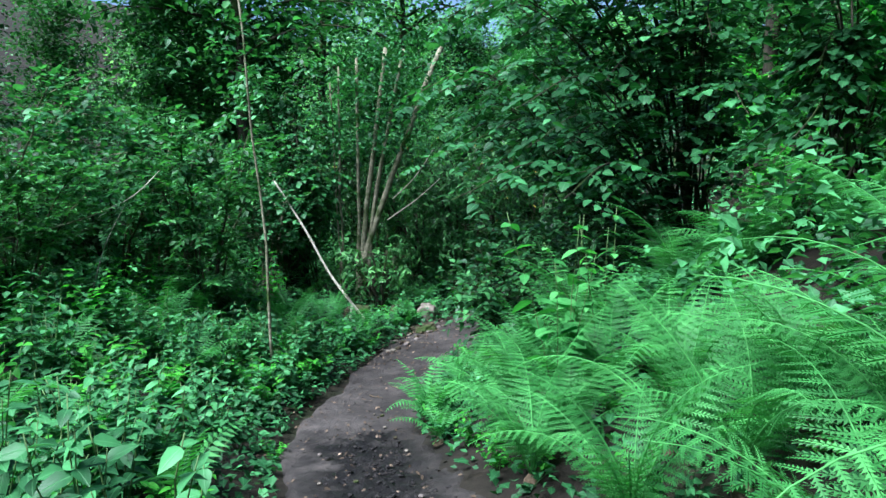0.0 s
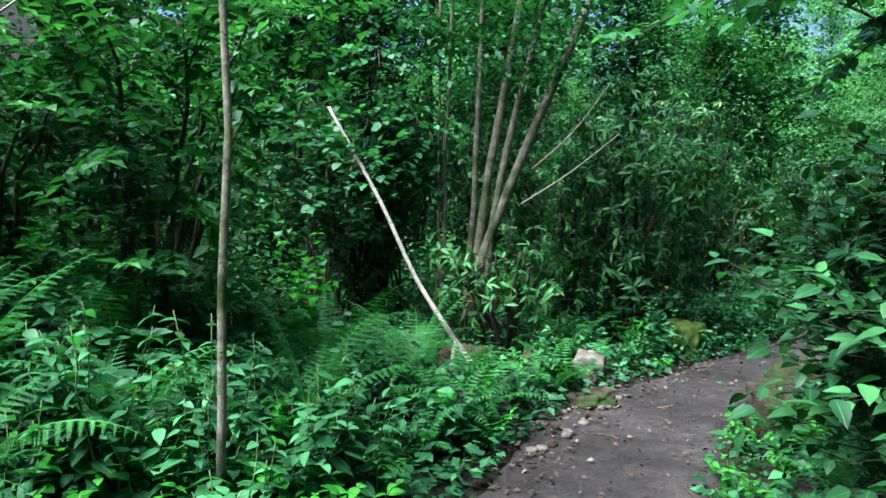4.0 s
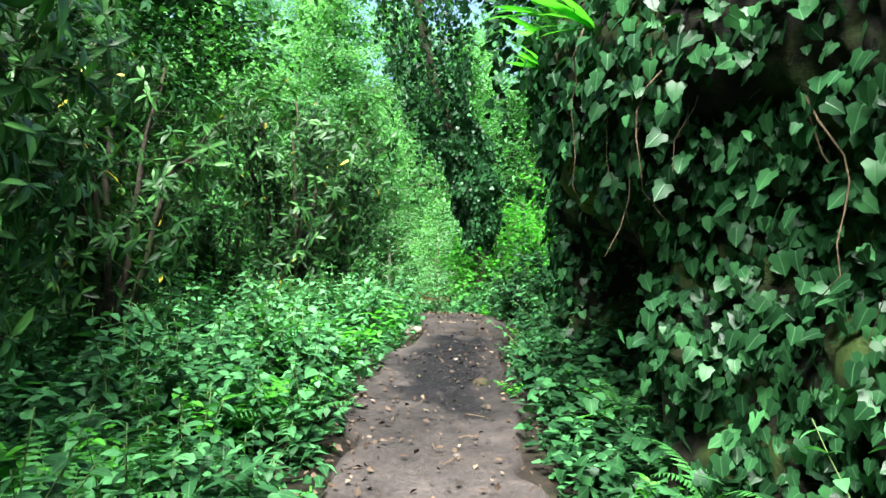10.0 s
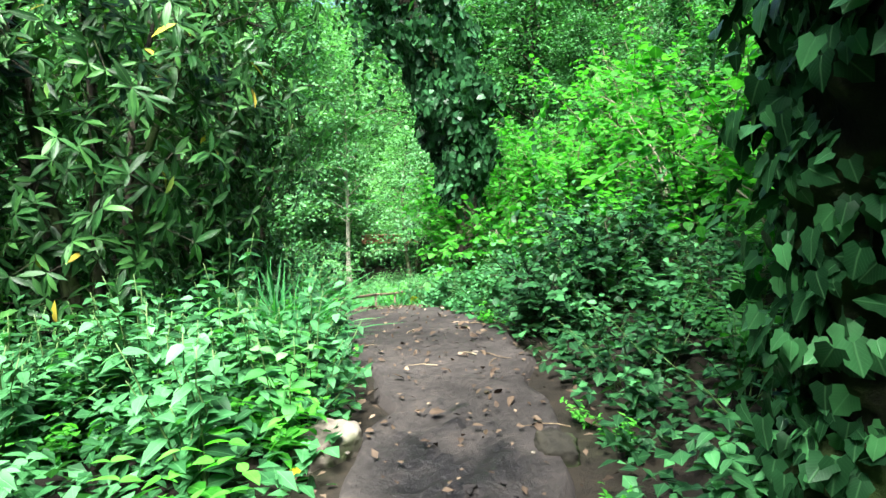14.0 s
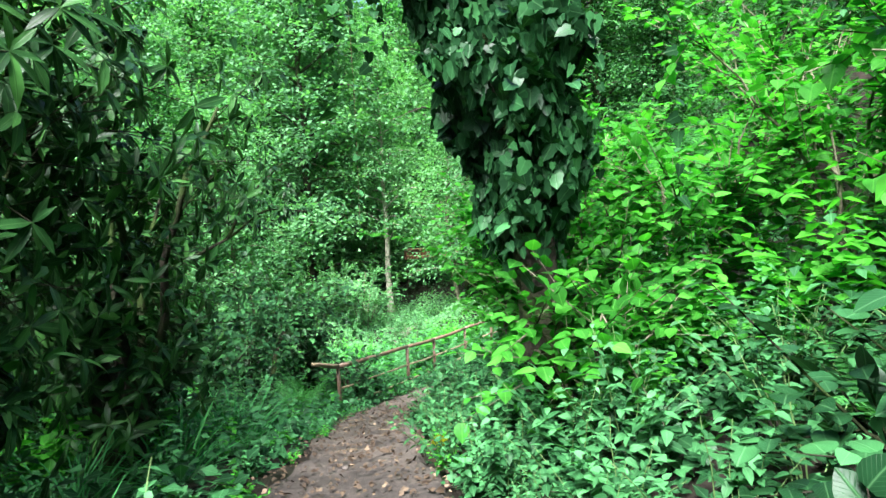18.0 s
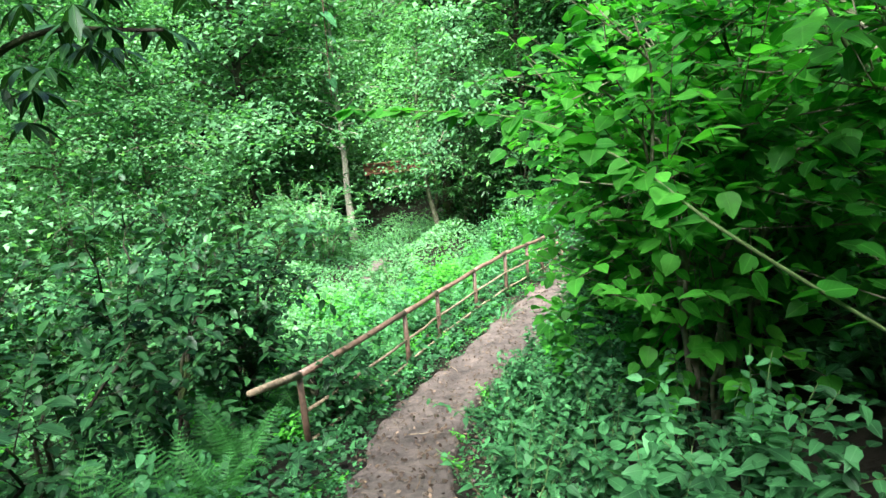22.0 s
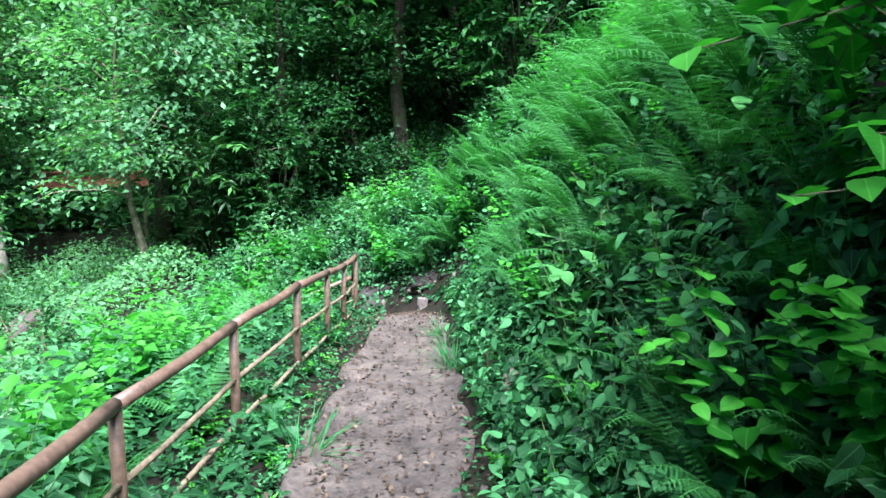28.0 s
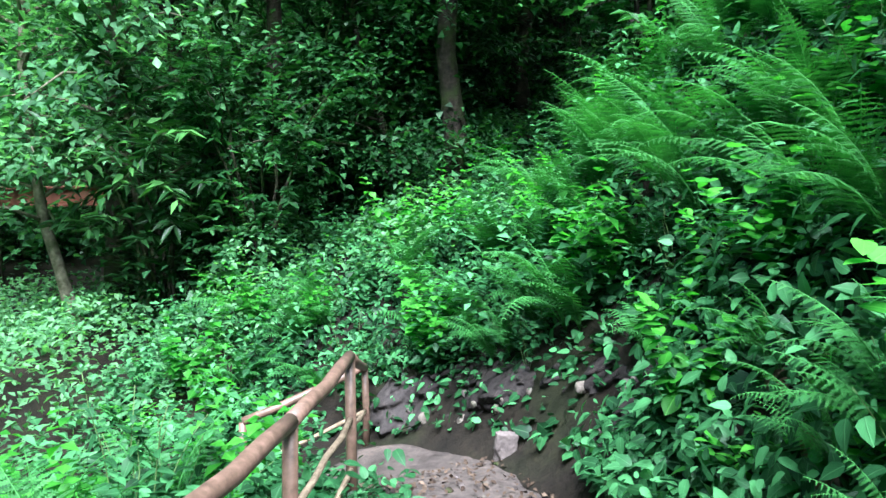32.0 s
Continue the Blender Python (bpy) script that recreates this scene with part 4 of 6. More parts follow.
for pts, r in (([(-6.6, 8.6, 1.0), (-5.4, 8.9, 1.15), (-4.4, 9.3, 1.5), (-3.9, 9.6, 2.0)], 0.016), ([(-4.9, 9.2, 0.2), (-4.7, 9.3, 0.9), (-4.4, 9.4, 1.5)], 0.01), ([(26.0, 42.0, -2.3), (27.2, 41.2, -2.6), (27.9, 40.9, -3.0), (28.4, 40.6, -3.5)], 0.03),
               ([(26.2, 41.9, -2.35), (27.6, 41.6, -2.5), (28.8, 41.2, -2.35)], 0.022)):
    q = smooth_line(np.array(pts, float), 5)
    v, f = tube(q, np.linspace(r, r * 0.4, len(q)), 6)
    thing("bare_branch", tri_mesh("bare_branch", v, f, M_PALE), "pale bare dead branch among the leaves", "branch", "bare branches")

# lighter copy of the rhododendron leaf, with the light on it painted in
M_RHODO_LIT = leaf_material("lit_rhododendron_leaf", (0.011, 0.042, 0.012), (0.034, 0.118, 0.032), (0.12, 0.3, 0.085), 0.34, 0.24, 0.3)
RH = dict(leaf=Leaf([(0.28, 0.115), (0.66, 0.125)], 0.3, 0.25), size=0.16, mat=M_RHODO, bark=M_BARK, whorl=True, label="dark glossy rhododendron bush with whorled long leaves", group="rhododendrons")
for x, y, h, s, st, tw in [(-0.7, 16.4, 3.6, 1.6, 9, 200), (0.3, 15.9, 3.6, 1.35, 9, 220), (1.0, 17.9, 4.2, 1.5, 9, 260), (1.5, 20.0, 4.0, 1.5, 8, 200), (2.9, 21.2, 3.6, 1.2, 8, 150), (-3.4, 15.6, 3.8, 1.9, 8, 190), (-5.2, 13.2, 3.6, 2.0, 8, 170),
                           (3.0, 22.6, 4.2, 1.7, 8, 190), (5.8, 23.4, 4.2, 1.5, 8, 230), (7.2, 25.2, 4.0, 1.35, 9, 290), (8.4, 27.0, 3.5, 1.1, 8, 210), (8.6, 28.9, 3.4, 1.1, 7, 130), (6.2, 27.6, 4.2, 1.4, 7, 150), (-1.8, 18.8, 4.2, 2.2, 9, 180), (-1.45, 14.15, 1.5, 0.75, 7, 60)]:
    bush("rhododendron", x, y, h, s, st, int(tw * 1.7), 7, low=0.12, foot_r=0.05, twig_len=0.55, **(dict(RH, mat=M_RHODO_LIT, label="green rhododendron bush with whorled long leaves") if y < 17 else RH))

BROAD = Leaf([(0.05, 0.2), (0.25, 0.38), (0.52, 0.4), (0.8, 0.2)], 0.15, 0.2)
HZ = dict(leaf=BROAD, size=0.13, mat=M_HERB, bark=M_TAN, label="hazel shrub with arching stems and round toothed leaves", group="hazel shrubs")
for x, y, h, s, st, tw, lx, ly in [(-5.2, 11.8, 3.4, 1.3, 7, 130, 0, 0), (-7.2, 6.4, 3.6, 1.6, 8, 150, 0, 0), (-3.7, 14.1, 3.4, 1.1, 7, 110, 0, 0),
                                   (-6.9, 10.4, 4.4, 2.2, 8, 170, 0, 0)]:
    bush("hazel", x, y, h, s, st, int(tw * 1.6), 10, lean=(lx, ly), foot_r=0.03, twig_len=0.7, **HZ)



def hazel_boughs(x, y, boughs, label):
    """A hazel whose boughs rise from one foot and arch over, with flat sprays of leaves along them."""
    zb = float(ground_z(x, y)) - 0.05
    wood, sprigs, sp, wy, up, sz, tn = [], [], [], [], [], [], []
    for tx, ty, tz in boughs:
        e = np.array((tx - x, ty - y, tz - zb))
        base = np.array((rng.normal(0, 0.3), rng.normal(0, 0.3), 0))
        q = smooth_line(np.array([base, (e[0] * 0.25, e[1] * 0.25, max(e[2], 2.0) * 0.72), (e[0] * 0.65, e[1] * 0.65, e[2] + 0.35), e]), 6)
        wood.append(tube(q, np.linspace(0.017, 0.004, len(q)), 6))
        tone = rng.normal(0.5, 0.1)
        for k in range(15):
            i = int(np.interp(k, [0, 14], [6, len(q) - 2]))
            d = unit(q[i + 1] - q[i])
            side = unit(np.cross(d, (0, 0, 1.0))) * (1 if k % 2 else -1)
            ln = rng.uniform(0.3, 0.75)
            way = unit(side + d * 0.6 + (0, 0, rng.normal(-0.12, 0.18)))
            tip = q[i] + way * ln
            sprigs.append(tube([q[i], tip], (0.005, 0.002), 3))
            m = 9
            j = (np.arange(m) + 1)[:, None] / m
            sp.append(q[i] + (tip - q[i]) * j + (0, 0, 0.03) * np.sin(np.pi * j))
            flip = np.where(np.arange(m) % 2, 1.0, -1.0)[:, None]
            wy.append(unit(np.cross(way, (0, 0, 1.0))) * flip + way * 0.7 + rng.normal(0, 0.22, (m, 3)) + (0, 0, -0.25))
            up.append(rng.normal(0, 0.28, (m, 3)) + (0, 0, 1))
            sz.append(0.125 * rng.uniform(0.55, 1.15, m)), tn.append(np.clip(tone + rng.normal(0, 0.15, m), 0, 0.96))
    v, f = rooted(wood + sprigs, len(wood))
    ob = thing("hazel", tri_mesh("hazel", v, f, M_BARK), label, "shrub", "hazel shrubs", at=(x, y, zb))
    v, f, t, b = leaves(np.vstack(sp), np.vstack(wy), np.vstack(up), np.concatenate(sz), BROAD, np.concatenate(tn))
    part("crown", tri_mesh("hazel_crown", v, f, M_HERB, t, b), ob, "layered sprays of broad toothed leaves")


for hx, hy, nb, x0, x1, y0, y1, z0, z1 in ((3.2, 8.7, 46, -0.7, 3.6, 6.2, 8.6, 1.35, 4.2), (2.7, 10.5, 30, -0.6, 3.0, 8.6, 11.0, 1.4, 4.4), (4.4, 7.2, 18, 2.0, 5.2, 5.4, 8.2, 1.6, 3.6), (-3.4, 15.3, 24, -4.6, -1.2, 13.4, 16.0, 0.8, 4.0)):
    hazel_boughs(hx, hy, [(rng.uniform(x0, x1), rng.uniform(y0, y1), rng.uniform(z0, z1)) for _ in range(nb)], "hazel with long boughs of broad leaves arching over the path")

BR = dict(leaf=BROAD, size=0.11, mat=M_BRIGHT, bark=M_TAN, label="bright green leafy shrub on the slope", group="bright shrubs")
for x, y, h, s, st, tw in [(11.6, 22.2, 2.1, 1.5, 10, 190), (9.9, 20.2, 1.6, 1.2, 9, 130), (13.2, 23.8, 2.6, 1.6, 10, 190), (12.4, 24.7, 2.3, 1.1, 9, 200), (13.0, 26.5, 2.9, 1.2, 10, 260),
                           (14.1, 27.7, 2.9, 1.2, 10, 260), (15.4, 28.7, 2.9, 1.2, 10, 220), (8.7, 19.3, 1.5, 1.0, 8, 90), (15.8, 25.6, 3.2, 1.8, 10, 180), (10.6, 18.6, 2.4, 1.5, 9, 150),
                           (13.5, 20.5, 3.0, 2.0, 10, 180), (17.2, 29.6, 2.6, 1.3, 9, 160), (10.75, 24.45, 1.0, 0.55, 8, 90), (11.3, 24.9, 1.3, 0.6, 8, 100), (13.0, 27.6, 2.5, 0.8, 9, 200), (13.8, 28.4, 2.7, 0.8, 9, 220), (14.8, 29.5, 2.6, 0.8, 9, 220), (15.9, 30.3, 2.3, 0.8, 9, 190)]:
    bush("leafy_shrub", x, y, h, s, st, tw, 9, low=0.12, foot_r=0.02, twig_len=0.6, **BR)

EL = dict(leaf=OVATE, size=0.12, mat=M_DARK, bark=M_BARK, label="dark green broadleaf shrub beside the path", group="dark shrubs")
for x, y, h, s, st, tw in [(12.4, 32.7, 3.0, 1.1, 9, 280), (11.2, 31.8, 2.8, 0.95, 9, 240), (10.0, 31.0, 2.3, 1.0, 8, 130), (9.2, 30.4, 2.6, 1.3, 8, 130), (8.2, 33.5, 3.0, 1.6, 8, 120), (13.0, 35.0, 1.8, 1.0, 7, 90), (8.6, 28.2, 2.0, 1.0, 7, 110), (12.75, 31.6, 0.85, 0.45, 7, 60), (0.75, 8.9, 1.5, 0.55, 9, 170), (1.15, 9.9, 2.1, 0.7, 9, 200), (1.5, 8.2, 1.7, 0.75, 9, 170), (1.8, 10.9, 2.3, 0.8, 9, 200), (2.4, 9.2, 2.3, 0.9, 9, 190)]:
    bush("broadleaf_shrub", x, y, h, s, st, tw, 8, low=0.15, foot_r=0.025, twig_len=0.55, **EL)

for x, y, h, sp, tw in ((9.5, 21.7, 1.0, 0.8, 100), (8.9, 21.9, 0.7, 0.5, 60)):
    bush("ivy_bush", x, y, h, sp, 8, int(tw * 1.4), 9, ROUND, 0.075, M_IVY, M_BARK, "low dark glossy ivy bush beside the path", low=0.05, foot_r=0.015, group="ivy bushes", twig_len=0.4)

# ---- ivy-hung rock bank beside the bend ----
FACE = smooth_line(np.array([(3.2, 11.6), (3.9, 13.2), (4.45, 14.6), (4.6, 15.7), (4.75, 16.5), (5.25, 17.2), (5.95, 18.15), (6.5, 18.85), (7.3, 19.1), (8.6, 18.6)], float), 16)
FACE_WAY = unit(np.gradient(FACE, axis=0))
nv = 48
hs = np.linspace(0, 1, nv)
BANK, NORM = [], []
for i, (p, w) in enumerate(zip(FACE, FACE_WAY)):
    a = i / (len(FACE) - 1)
    top = np.interp(a, [0, 0.2, 0.35, 0.7, 0.85, 1], [1.4, 3.2, 4.0, 4.3, 4.0, 2.0])
    hollow = np.interp(a, [0.42, 0.52, 0.72, 0.8], [0, 2.3, 2.2, 0])
    z0 = float(ground_z(*p)) - 0.25
    for h in hs:
        hh = h * top
        back = 0.18 * h - hollow * -1.0 * math.exp(-((hh - 0.75) / 0.75) ** 4) + max(0, h - 0.85) * 6.0 - 0.35 * math.exp(-((h - 0.72) / 0.14) ** 2)
        nz = noise.fractal(Vector((p[0] * 0.9, p[1] * 0.9, hh * 0.9)), 0.9, 2.0, 5) * 0.26 + noise.fractal(Vector((p[0] * 3.1, p[1] * 3.1, hh * 2.6)), 0.7, 2.0, 5) * 0.13
        BANK.append((p[0] + w[1] * (back + nz), p[1] - w[0] * (back + nz), z0 + hh + nz * 0.3))
BANK = np.array(BANK).reshape(len(FACE), nv, 3)
lip = 27
me = tri_mesh("rock_bank", BANK[:, :lip + 1].reshape(-1, 3), grid_tris(len(FACE), lip + 1)[:, ::-1], M_SHADEROCK)
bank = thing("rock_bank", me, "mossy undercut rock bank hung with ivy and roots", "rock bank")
part("overhang", tri_mesh("overhang", BANK[:, lip:].reshape(-1, 3), grid_tris(len(FACE), nv - lip)[:, ::-1], M_SHADEROCK), bank, "overhanging mossy lip of the bank")


def ivy_on(grid, n, size, name, label, keep, parent=None, loose=0.08):
    """Ivy leaves spread over a grid surface, each hanging and facing out."""
    na, nb = grid.shape[:2]
    i, j = rng.uniform(0, na - 1.01, n), rng.uniform(0, nb - 1.01, n)
    ok = keep(i / (na - 1), j / (nb - 1), n)
    i, j = i[ok], j[ok]
    a, b = i.astype(int), j.astype(int)
    s, t = (i - a)[:, None], (j - b)[:, None]
    p = (grid[a, b] * (1 - s) + grid[a + 1, b] * s) * (1 - t) + (grid[a, b + 1] * (1 - s) + grid[a + 1, b + 1] * s) * t
    nrm = unit(np.cross(grid[a, b + 1] - grid[a, b], grid[a + 1, b] - grid[a, b]))
    m = len(p)
    p = p + nrm * rng.uniform(0.02, loose, (m, 1))
    way = unit(np.array((0, 0, -1.0)) + nrm * 0.35 + rng.normal(0, 0.45, (m, 3)))
    return leaves(p, way, nrm + rng.normal(0, 0.3, (m, 3)) + (0, 0, 0.35), size * rng.uniform(0.45, 1.2, m), IVY, np.clip(rng.normal(0.45, 0.22, m), 0, 0.96))


def bank_keep(a, b, n):
    cave = (a > 0.46) & (a < 0.78) & (b < 0.46)
    gap = np.sin(a * 29 + 3 * np.sin(b * 9)) * np.sin(b * 13 + a * 7) < -0.72
    return (~cave | (rng.random(n) < 0.12)) & (~gap | (rng.random(n) < 0.15))


q = smooth_line(np.array([(5.1, 16.35, -1.2), (5.2, 16.6, -0.3), (5.25, 16.75, 0.3), (5.4, 16.9, 1.2)], float), 14)
v, f = tube(q, 0.1 + 0.03 * np.cos(np.linspace(0, 9, len(q))), 18)
v += np.array([noise.fractal(Vector(a) * 4.5, 0.7, 2.0, 5) * 0.09 for a in v])[:, None] * (1, 0.8, 0.3)
part("pillar", tri_mesh("pillar", v, f, M_SHADEROCK), bank, "mossy pillar of rock beside the dark hollow")
ledge = part("ledge", rock_mesh(0.5, 0.42, 0.5, 31, M_MOSS, 0.4), bank, "rock ledge grown over with bright moss")
ledge.location, ledge.rotation_euler = (5.85, 17.62, 1.08), (0.3, 0.2, 0.7)
v, f, t, b = joined([ivy_on(BANK, 14000, 0.085, "ivy", "", bank_keep), ivy_on(BANK, 8000, 0.092, "ivy", "", bank_keep, None, 0.26)])
thing("ivy_curtain", tri_mesh("ivy_curtain", v, f, M_IVY, t, b), "glossy dark ivy leaves covering the rock bank", "ivy", kind="stuff")
for k in range(16):
    a = rng.uniform(0.15, 0.58)
    i = int(a * (len(FACE) - 1))
    top = BANK[i, int(nv * rng.uniform(0.6, 0.85))] + np.array((-FACE_WAY[i][1], FACE_WAY[i][0], 0)) * rng.uniform(0.05, 0.2)
    ln = rng.uniform(0.5, 1.7)
    v, f = tube(bent(top, top + (rng.normal(0, 0.2), rng.normal(0, 0.2), -ln), (rng.normal(0, 0.1), rng.normal(0, 0.1), 0), 8, 0.02), np.linspace(0.006, 0.0025, 8), 4)
    thing("hanging_root", tri_mesh("hanging_root", v, f, M_ROOT), "thin brown root hanging down the bank", "root", "hanging roots")

for k, (a, h) in enumerate([(0.2, 0.8), (0.26, 0.86), (0.3, 0.78), (0.35, 0.87), (0.4, 0.8), (0.45, 0.86), (0.5, 0.76), (0.53, 0.84), (0.56, 0.7), (0.62, 0.8), (0.66, 0.86), (0.7, 0.74), (0.12, 0.8)]):
    i = int(a * (len(FACE) - 1))
    p, w = BANK[i, int(h * nv)], FACE_WAY[i]
    fern(float(p[0]), float(p[1]), 0.5 + 0.08 * (k % 3), 6, True, "fern growing out of the rock bank", z=float(p[2]), lead=math.atan2(w[1], w[0]))
for k, (a, h) in enumerate([(0.45, 0.7), (0.52, 0.78), (0.6, 0.68), (0.36, 0.8), (0.3, 0.72), (0.4, 0.74), (0.48, 0.8), (0.56, 0.76), (0.64, 0.74)]):
    i = int(a * (len(FACE) - 1))
    p, w = BANK[i, int(h * nv)], FACE_WAY[i]
    n = 9
    d_ = np.column_stack([rng.normal(-w[1], 0.6, n), rng.normal(w[0], 0.6, n), rng.uniform(0.5, 1.6, n)])
    v, f, t, b = leaves(np.tile(p, (n, 1)), d_, rng.normal(0, 0.3, (n, 3)) + (0, 0, 1), 0.42 * rng.uniform(0.7, 1.2, n), Leaf([(0.2, 0.055), (0.5, 0.07), (0.8, 0.05)], 0.2, 0.35), np.clip(rng.normal(0.7, 0.12, n), 0, 0.95))
    thing("strap_fern", tri_mesh("strap_fern", v, f, M_BRIGHT, t, b), "fern with undivided strap-shaped bright green fronds", "fern", "strap ferns")

# the ragged mass of ivy that hangs over the far end of the bank
hang = []
for k in range(260):
    a, r = rng.uniform(0, 6.3), rng.uniform(0.05, 1) ** 0.5
    h = rng.uniform(2.25, 4.6)
    top = np.array((6.35 + (0.3 + 0.14 * h) * r * np.cos(a), 18.75 + (0.3 + 0.14 * h) * r * np.sin(a), h))
    n = int(rng.integers(5, 15))
    line = bent(top, top + (rng.normal(0, 0.12), rng.normal(0, 0.12), -0.055 * n), (rng.normal(0, 0.06), rng.normal(0, 0.06), 0), n)
    w = rng.normal(0, 1, (n, 3)) * (1, 1, 0.3) + (np.cos(a) * 0.5, np.sin(a) * 0.5, -0.7)
    hang.append(leaves(line, w, rng.normal(0, 0.5, (n, 3)) + (np.cos(a) * 0.7, np.sin(a) * 0.7, 0.5), 0.11 * rng.uniform(0.5, 1.2, n), IVY, np.clip(rng.normal(0.4, 0.2, n), 0, 0.95)))
v, f = tube(smooth_line(np.array([(7.4, 18.4, 1.6), (6.9, 18.5, 2.9), (6.5, 18.7, 3.9), (6.2, 18.8, 4.6)], float), 5), np.linspace(0.09, 0.03, 16), 8)
mass = thing("ivy_mass", tri_mesh("ivy_mass", v, f, M_BARK), "ragged dark mass of ivy hanging from a bough", "ivy")
v, f, t, b = joined(hang)
part("hanging_ivy", tri_mesh("hanging_ivy", v, f, M_IVY, t, b), mass, "glossy dark ivy leaves in hanging strands")

# ---- ivy-clad tree beside the path ----
TR = smooth_line(np.array([(10.78, 24.8, -1.6), (10.7, 24.82, -0.2), (10.66, 24.92, 0.9), (10.55, 25.15, 1.9), (10.25, 25.6, 3.0), (9.9, 26.1, 5.0), (9.6, 26.4, 8.0)], float), 5)
v, f = tube(TR, np.linspace(0.16, 0.1, len(TR)), 12)
ivytree = thing("ivy_tree", tri_mesh("ivy_tree", v, f, M_BARK), "leaning tree trunk thickly clad in dark ivy", "tree")
ringed = []
for k, p in enumerate(TR):
    r = np.interp(p[2], [-1.6, -0.5, -0.1, 0.5, 1.0, 2.0, 3.0, 5.0, 8.0], [0.17, 0.18, 0.24, 0.34, 0.44, 0.58, 0.7, 0.95, 0.8])
    ang = np.linspace(2 * np.pi, 0, 25)
    lump = np.array([1 + 0.75 * noise.noise((np.cos(q) * 1.3, np.sin(q) * 1.3, p[2] * 1.7)) for q in ang])
    ringed.append(np.column_stack([p[0] + np.cos(ang) * r * lump, p[1] + np.sin(ang) * r * lump, p[2] + 0.12 * np.sin(ang * 3 + k)]))
ringed = np.array(ringed)
v, f, t, b = joined([ivy_on(ringed, 8000, 0.105, "", "", lambda a, b, n: (a > 0.2 + 0.07 * rng.random(n)) & (a < 0.9), None, 0.1),
                     ivy_on(ringed, 3200, 0.115, "", "", lambda a, b, n: (a > 0.24) & (a < 0.92), None, 0.35),
                     ivy_on(ringed, 2500, 0.1, "", "", lambda a, b, n: a > 0.3, None, 0.03)])
part("crown", tri_mesh("ivy_crown", v, f, M_IVY, t, b), ivytree, "dark glossy ivy leaves")
n = 2400
p = np.array((9.9, 26.3, 6.2)) + rng.normal(0, 1, (n, 3)) * (1.7, 1.7, 1.5)
v, f, t, b = leaves(p, rng.normal(0, 1, (n, 3)) * (1, 1, 0.4) + (0, 0, -0.3), rng.normal(0, 0.35, (n, 3)) + (0, 0, 1), 0.17 * rng.uniform(0.6, 1.2, n), PLAIN, np.clip(rng.normal(0.5, 0.18, n), 0, 0.95))
part("leaves", tri_mesh("top_leaves", v, f, M_TREE, t, b), ivytree, "light green leaves of the tree top")
strands = []
for k in range(130):
    a = rng.uniform(1.6, 4.6) if k % 2 else rng.uniform(0, 6.3)
    p = TR[int(rng.integers(13, 24))] + np.array((np.cos(a), np.sin(a), 0)) * rng.uniform(0.4, 1.25)
    if abs(nearest(p[:1], p[1:2])[1][0]) < 0.75 and p[2] < 2.6:
        continue
    n = int(rng.integers(5, 16))
    line = bent(p, p + (rng.normal(0, 0.06), rng.normal(0, 0.06), -0.09 * n), (rng.normal(0, 0.04), 0, 0), n)
    w = rng.normal(0, 1, (n, 3)) * (1, 1, 0.2) + (0, 0, -0.6)
    strands.append(leaves(line, w, rng.normal(0, 0.6, (n, 3)) + (0, 0, 0.6), 0.09 * rng.uniform(0.6, 1.2, n), IVY, np.clip(rng.normal(0.5, 0.2, n), 0, 0.95)))
v, f, t, b = joined(strands)
part("hanging_ivy", tri_mesh("hanging_ivy", v, f, M_IVY, t, b), ivytree)

# a bare hanging strand of ivy farther down the path and a leafy bough reaching over it
n = 26
line = bent((11.68, 29.0, 2.9), (11.65, 29.0, 0.17), (0.03, 0.02, 0), n)
v, f = tube(line, np.full(n, 0.004), 4)
strand = thing("ivy_strand", tri_mesh("ivy_strand", v, f, M_ROOT), "single strand of ivy hanging over the path's edge", "ivy")
v, f, t, b = leaves(line, rng.normal(0, 1, (n, 3)) * (1, 1, 0.2) + (0, 0, -0.5), rng.normal(0, 0.6, (n, 3)) + (0, 0, 0.5), 0.1 * rng.uniform(0.6, 1.2, n), IVY, np.clip(rng.normal(0.6, 0.2, n), 0, 0.95))
part("leaves", tri_mesh("strand_leaves", v, f, M_IVY, t, b), strand)
line = smooth_line(np.array([(12.2, 26.2, -0.9), (11.56, 26.76, -0.3), (11.6, 27.14, -0.1), (11.56, 27.6, 0.06), (11.35, 28.38, 0.13)], float), 6)
v, f = tube(line, np.linspace(0.007, 0.002, len(line)), 5)
bough = thing("leafy_bough", tri_mesh("leafy_bough", v, f, M_STEM, np.full(len(v), 0.6), np.zeros((len(v), 3))), "long green shoot with big round leaves arching over the path's edge", "branch")
n = 64
i_ = rng.integers(3, len(line), n)
v, f, t, b = leaves(line[i_], rng.normal(0, 1, (n, 3)) * (1, 1, 0.25) + (-0.3, 0.3, -0.2), rng.normal(0, 0.3, (n, 3)) + (0, 0, 1), 0.1 * rng.uniform(0.6, 1.2, n), ROUND, np.clip(rng.normal(0.6, 0.15, n), 0, 0.95))
part("leaves", tri_mesh("bough_leaves", v, f, M_BRIGHT, t, b), bough)


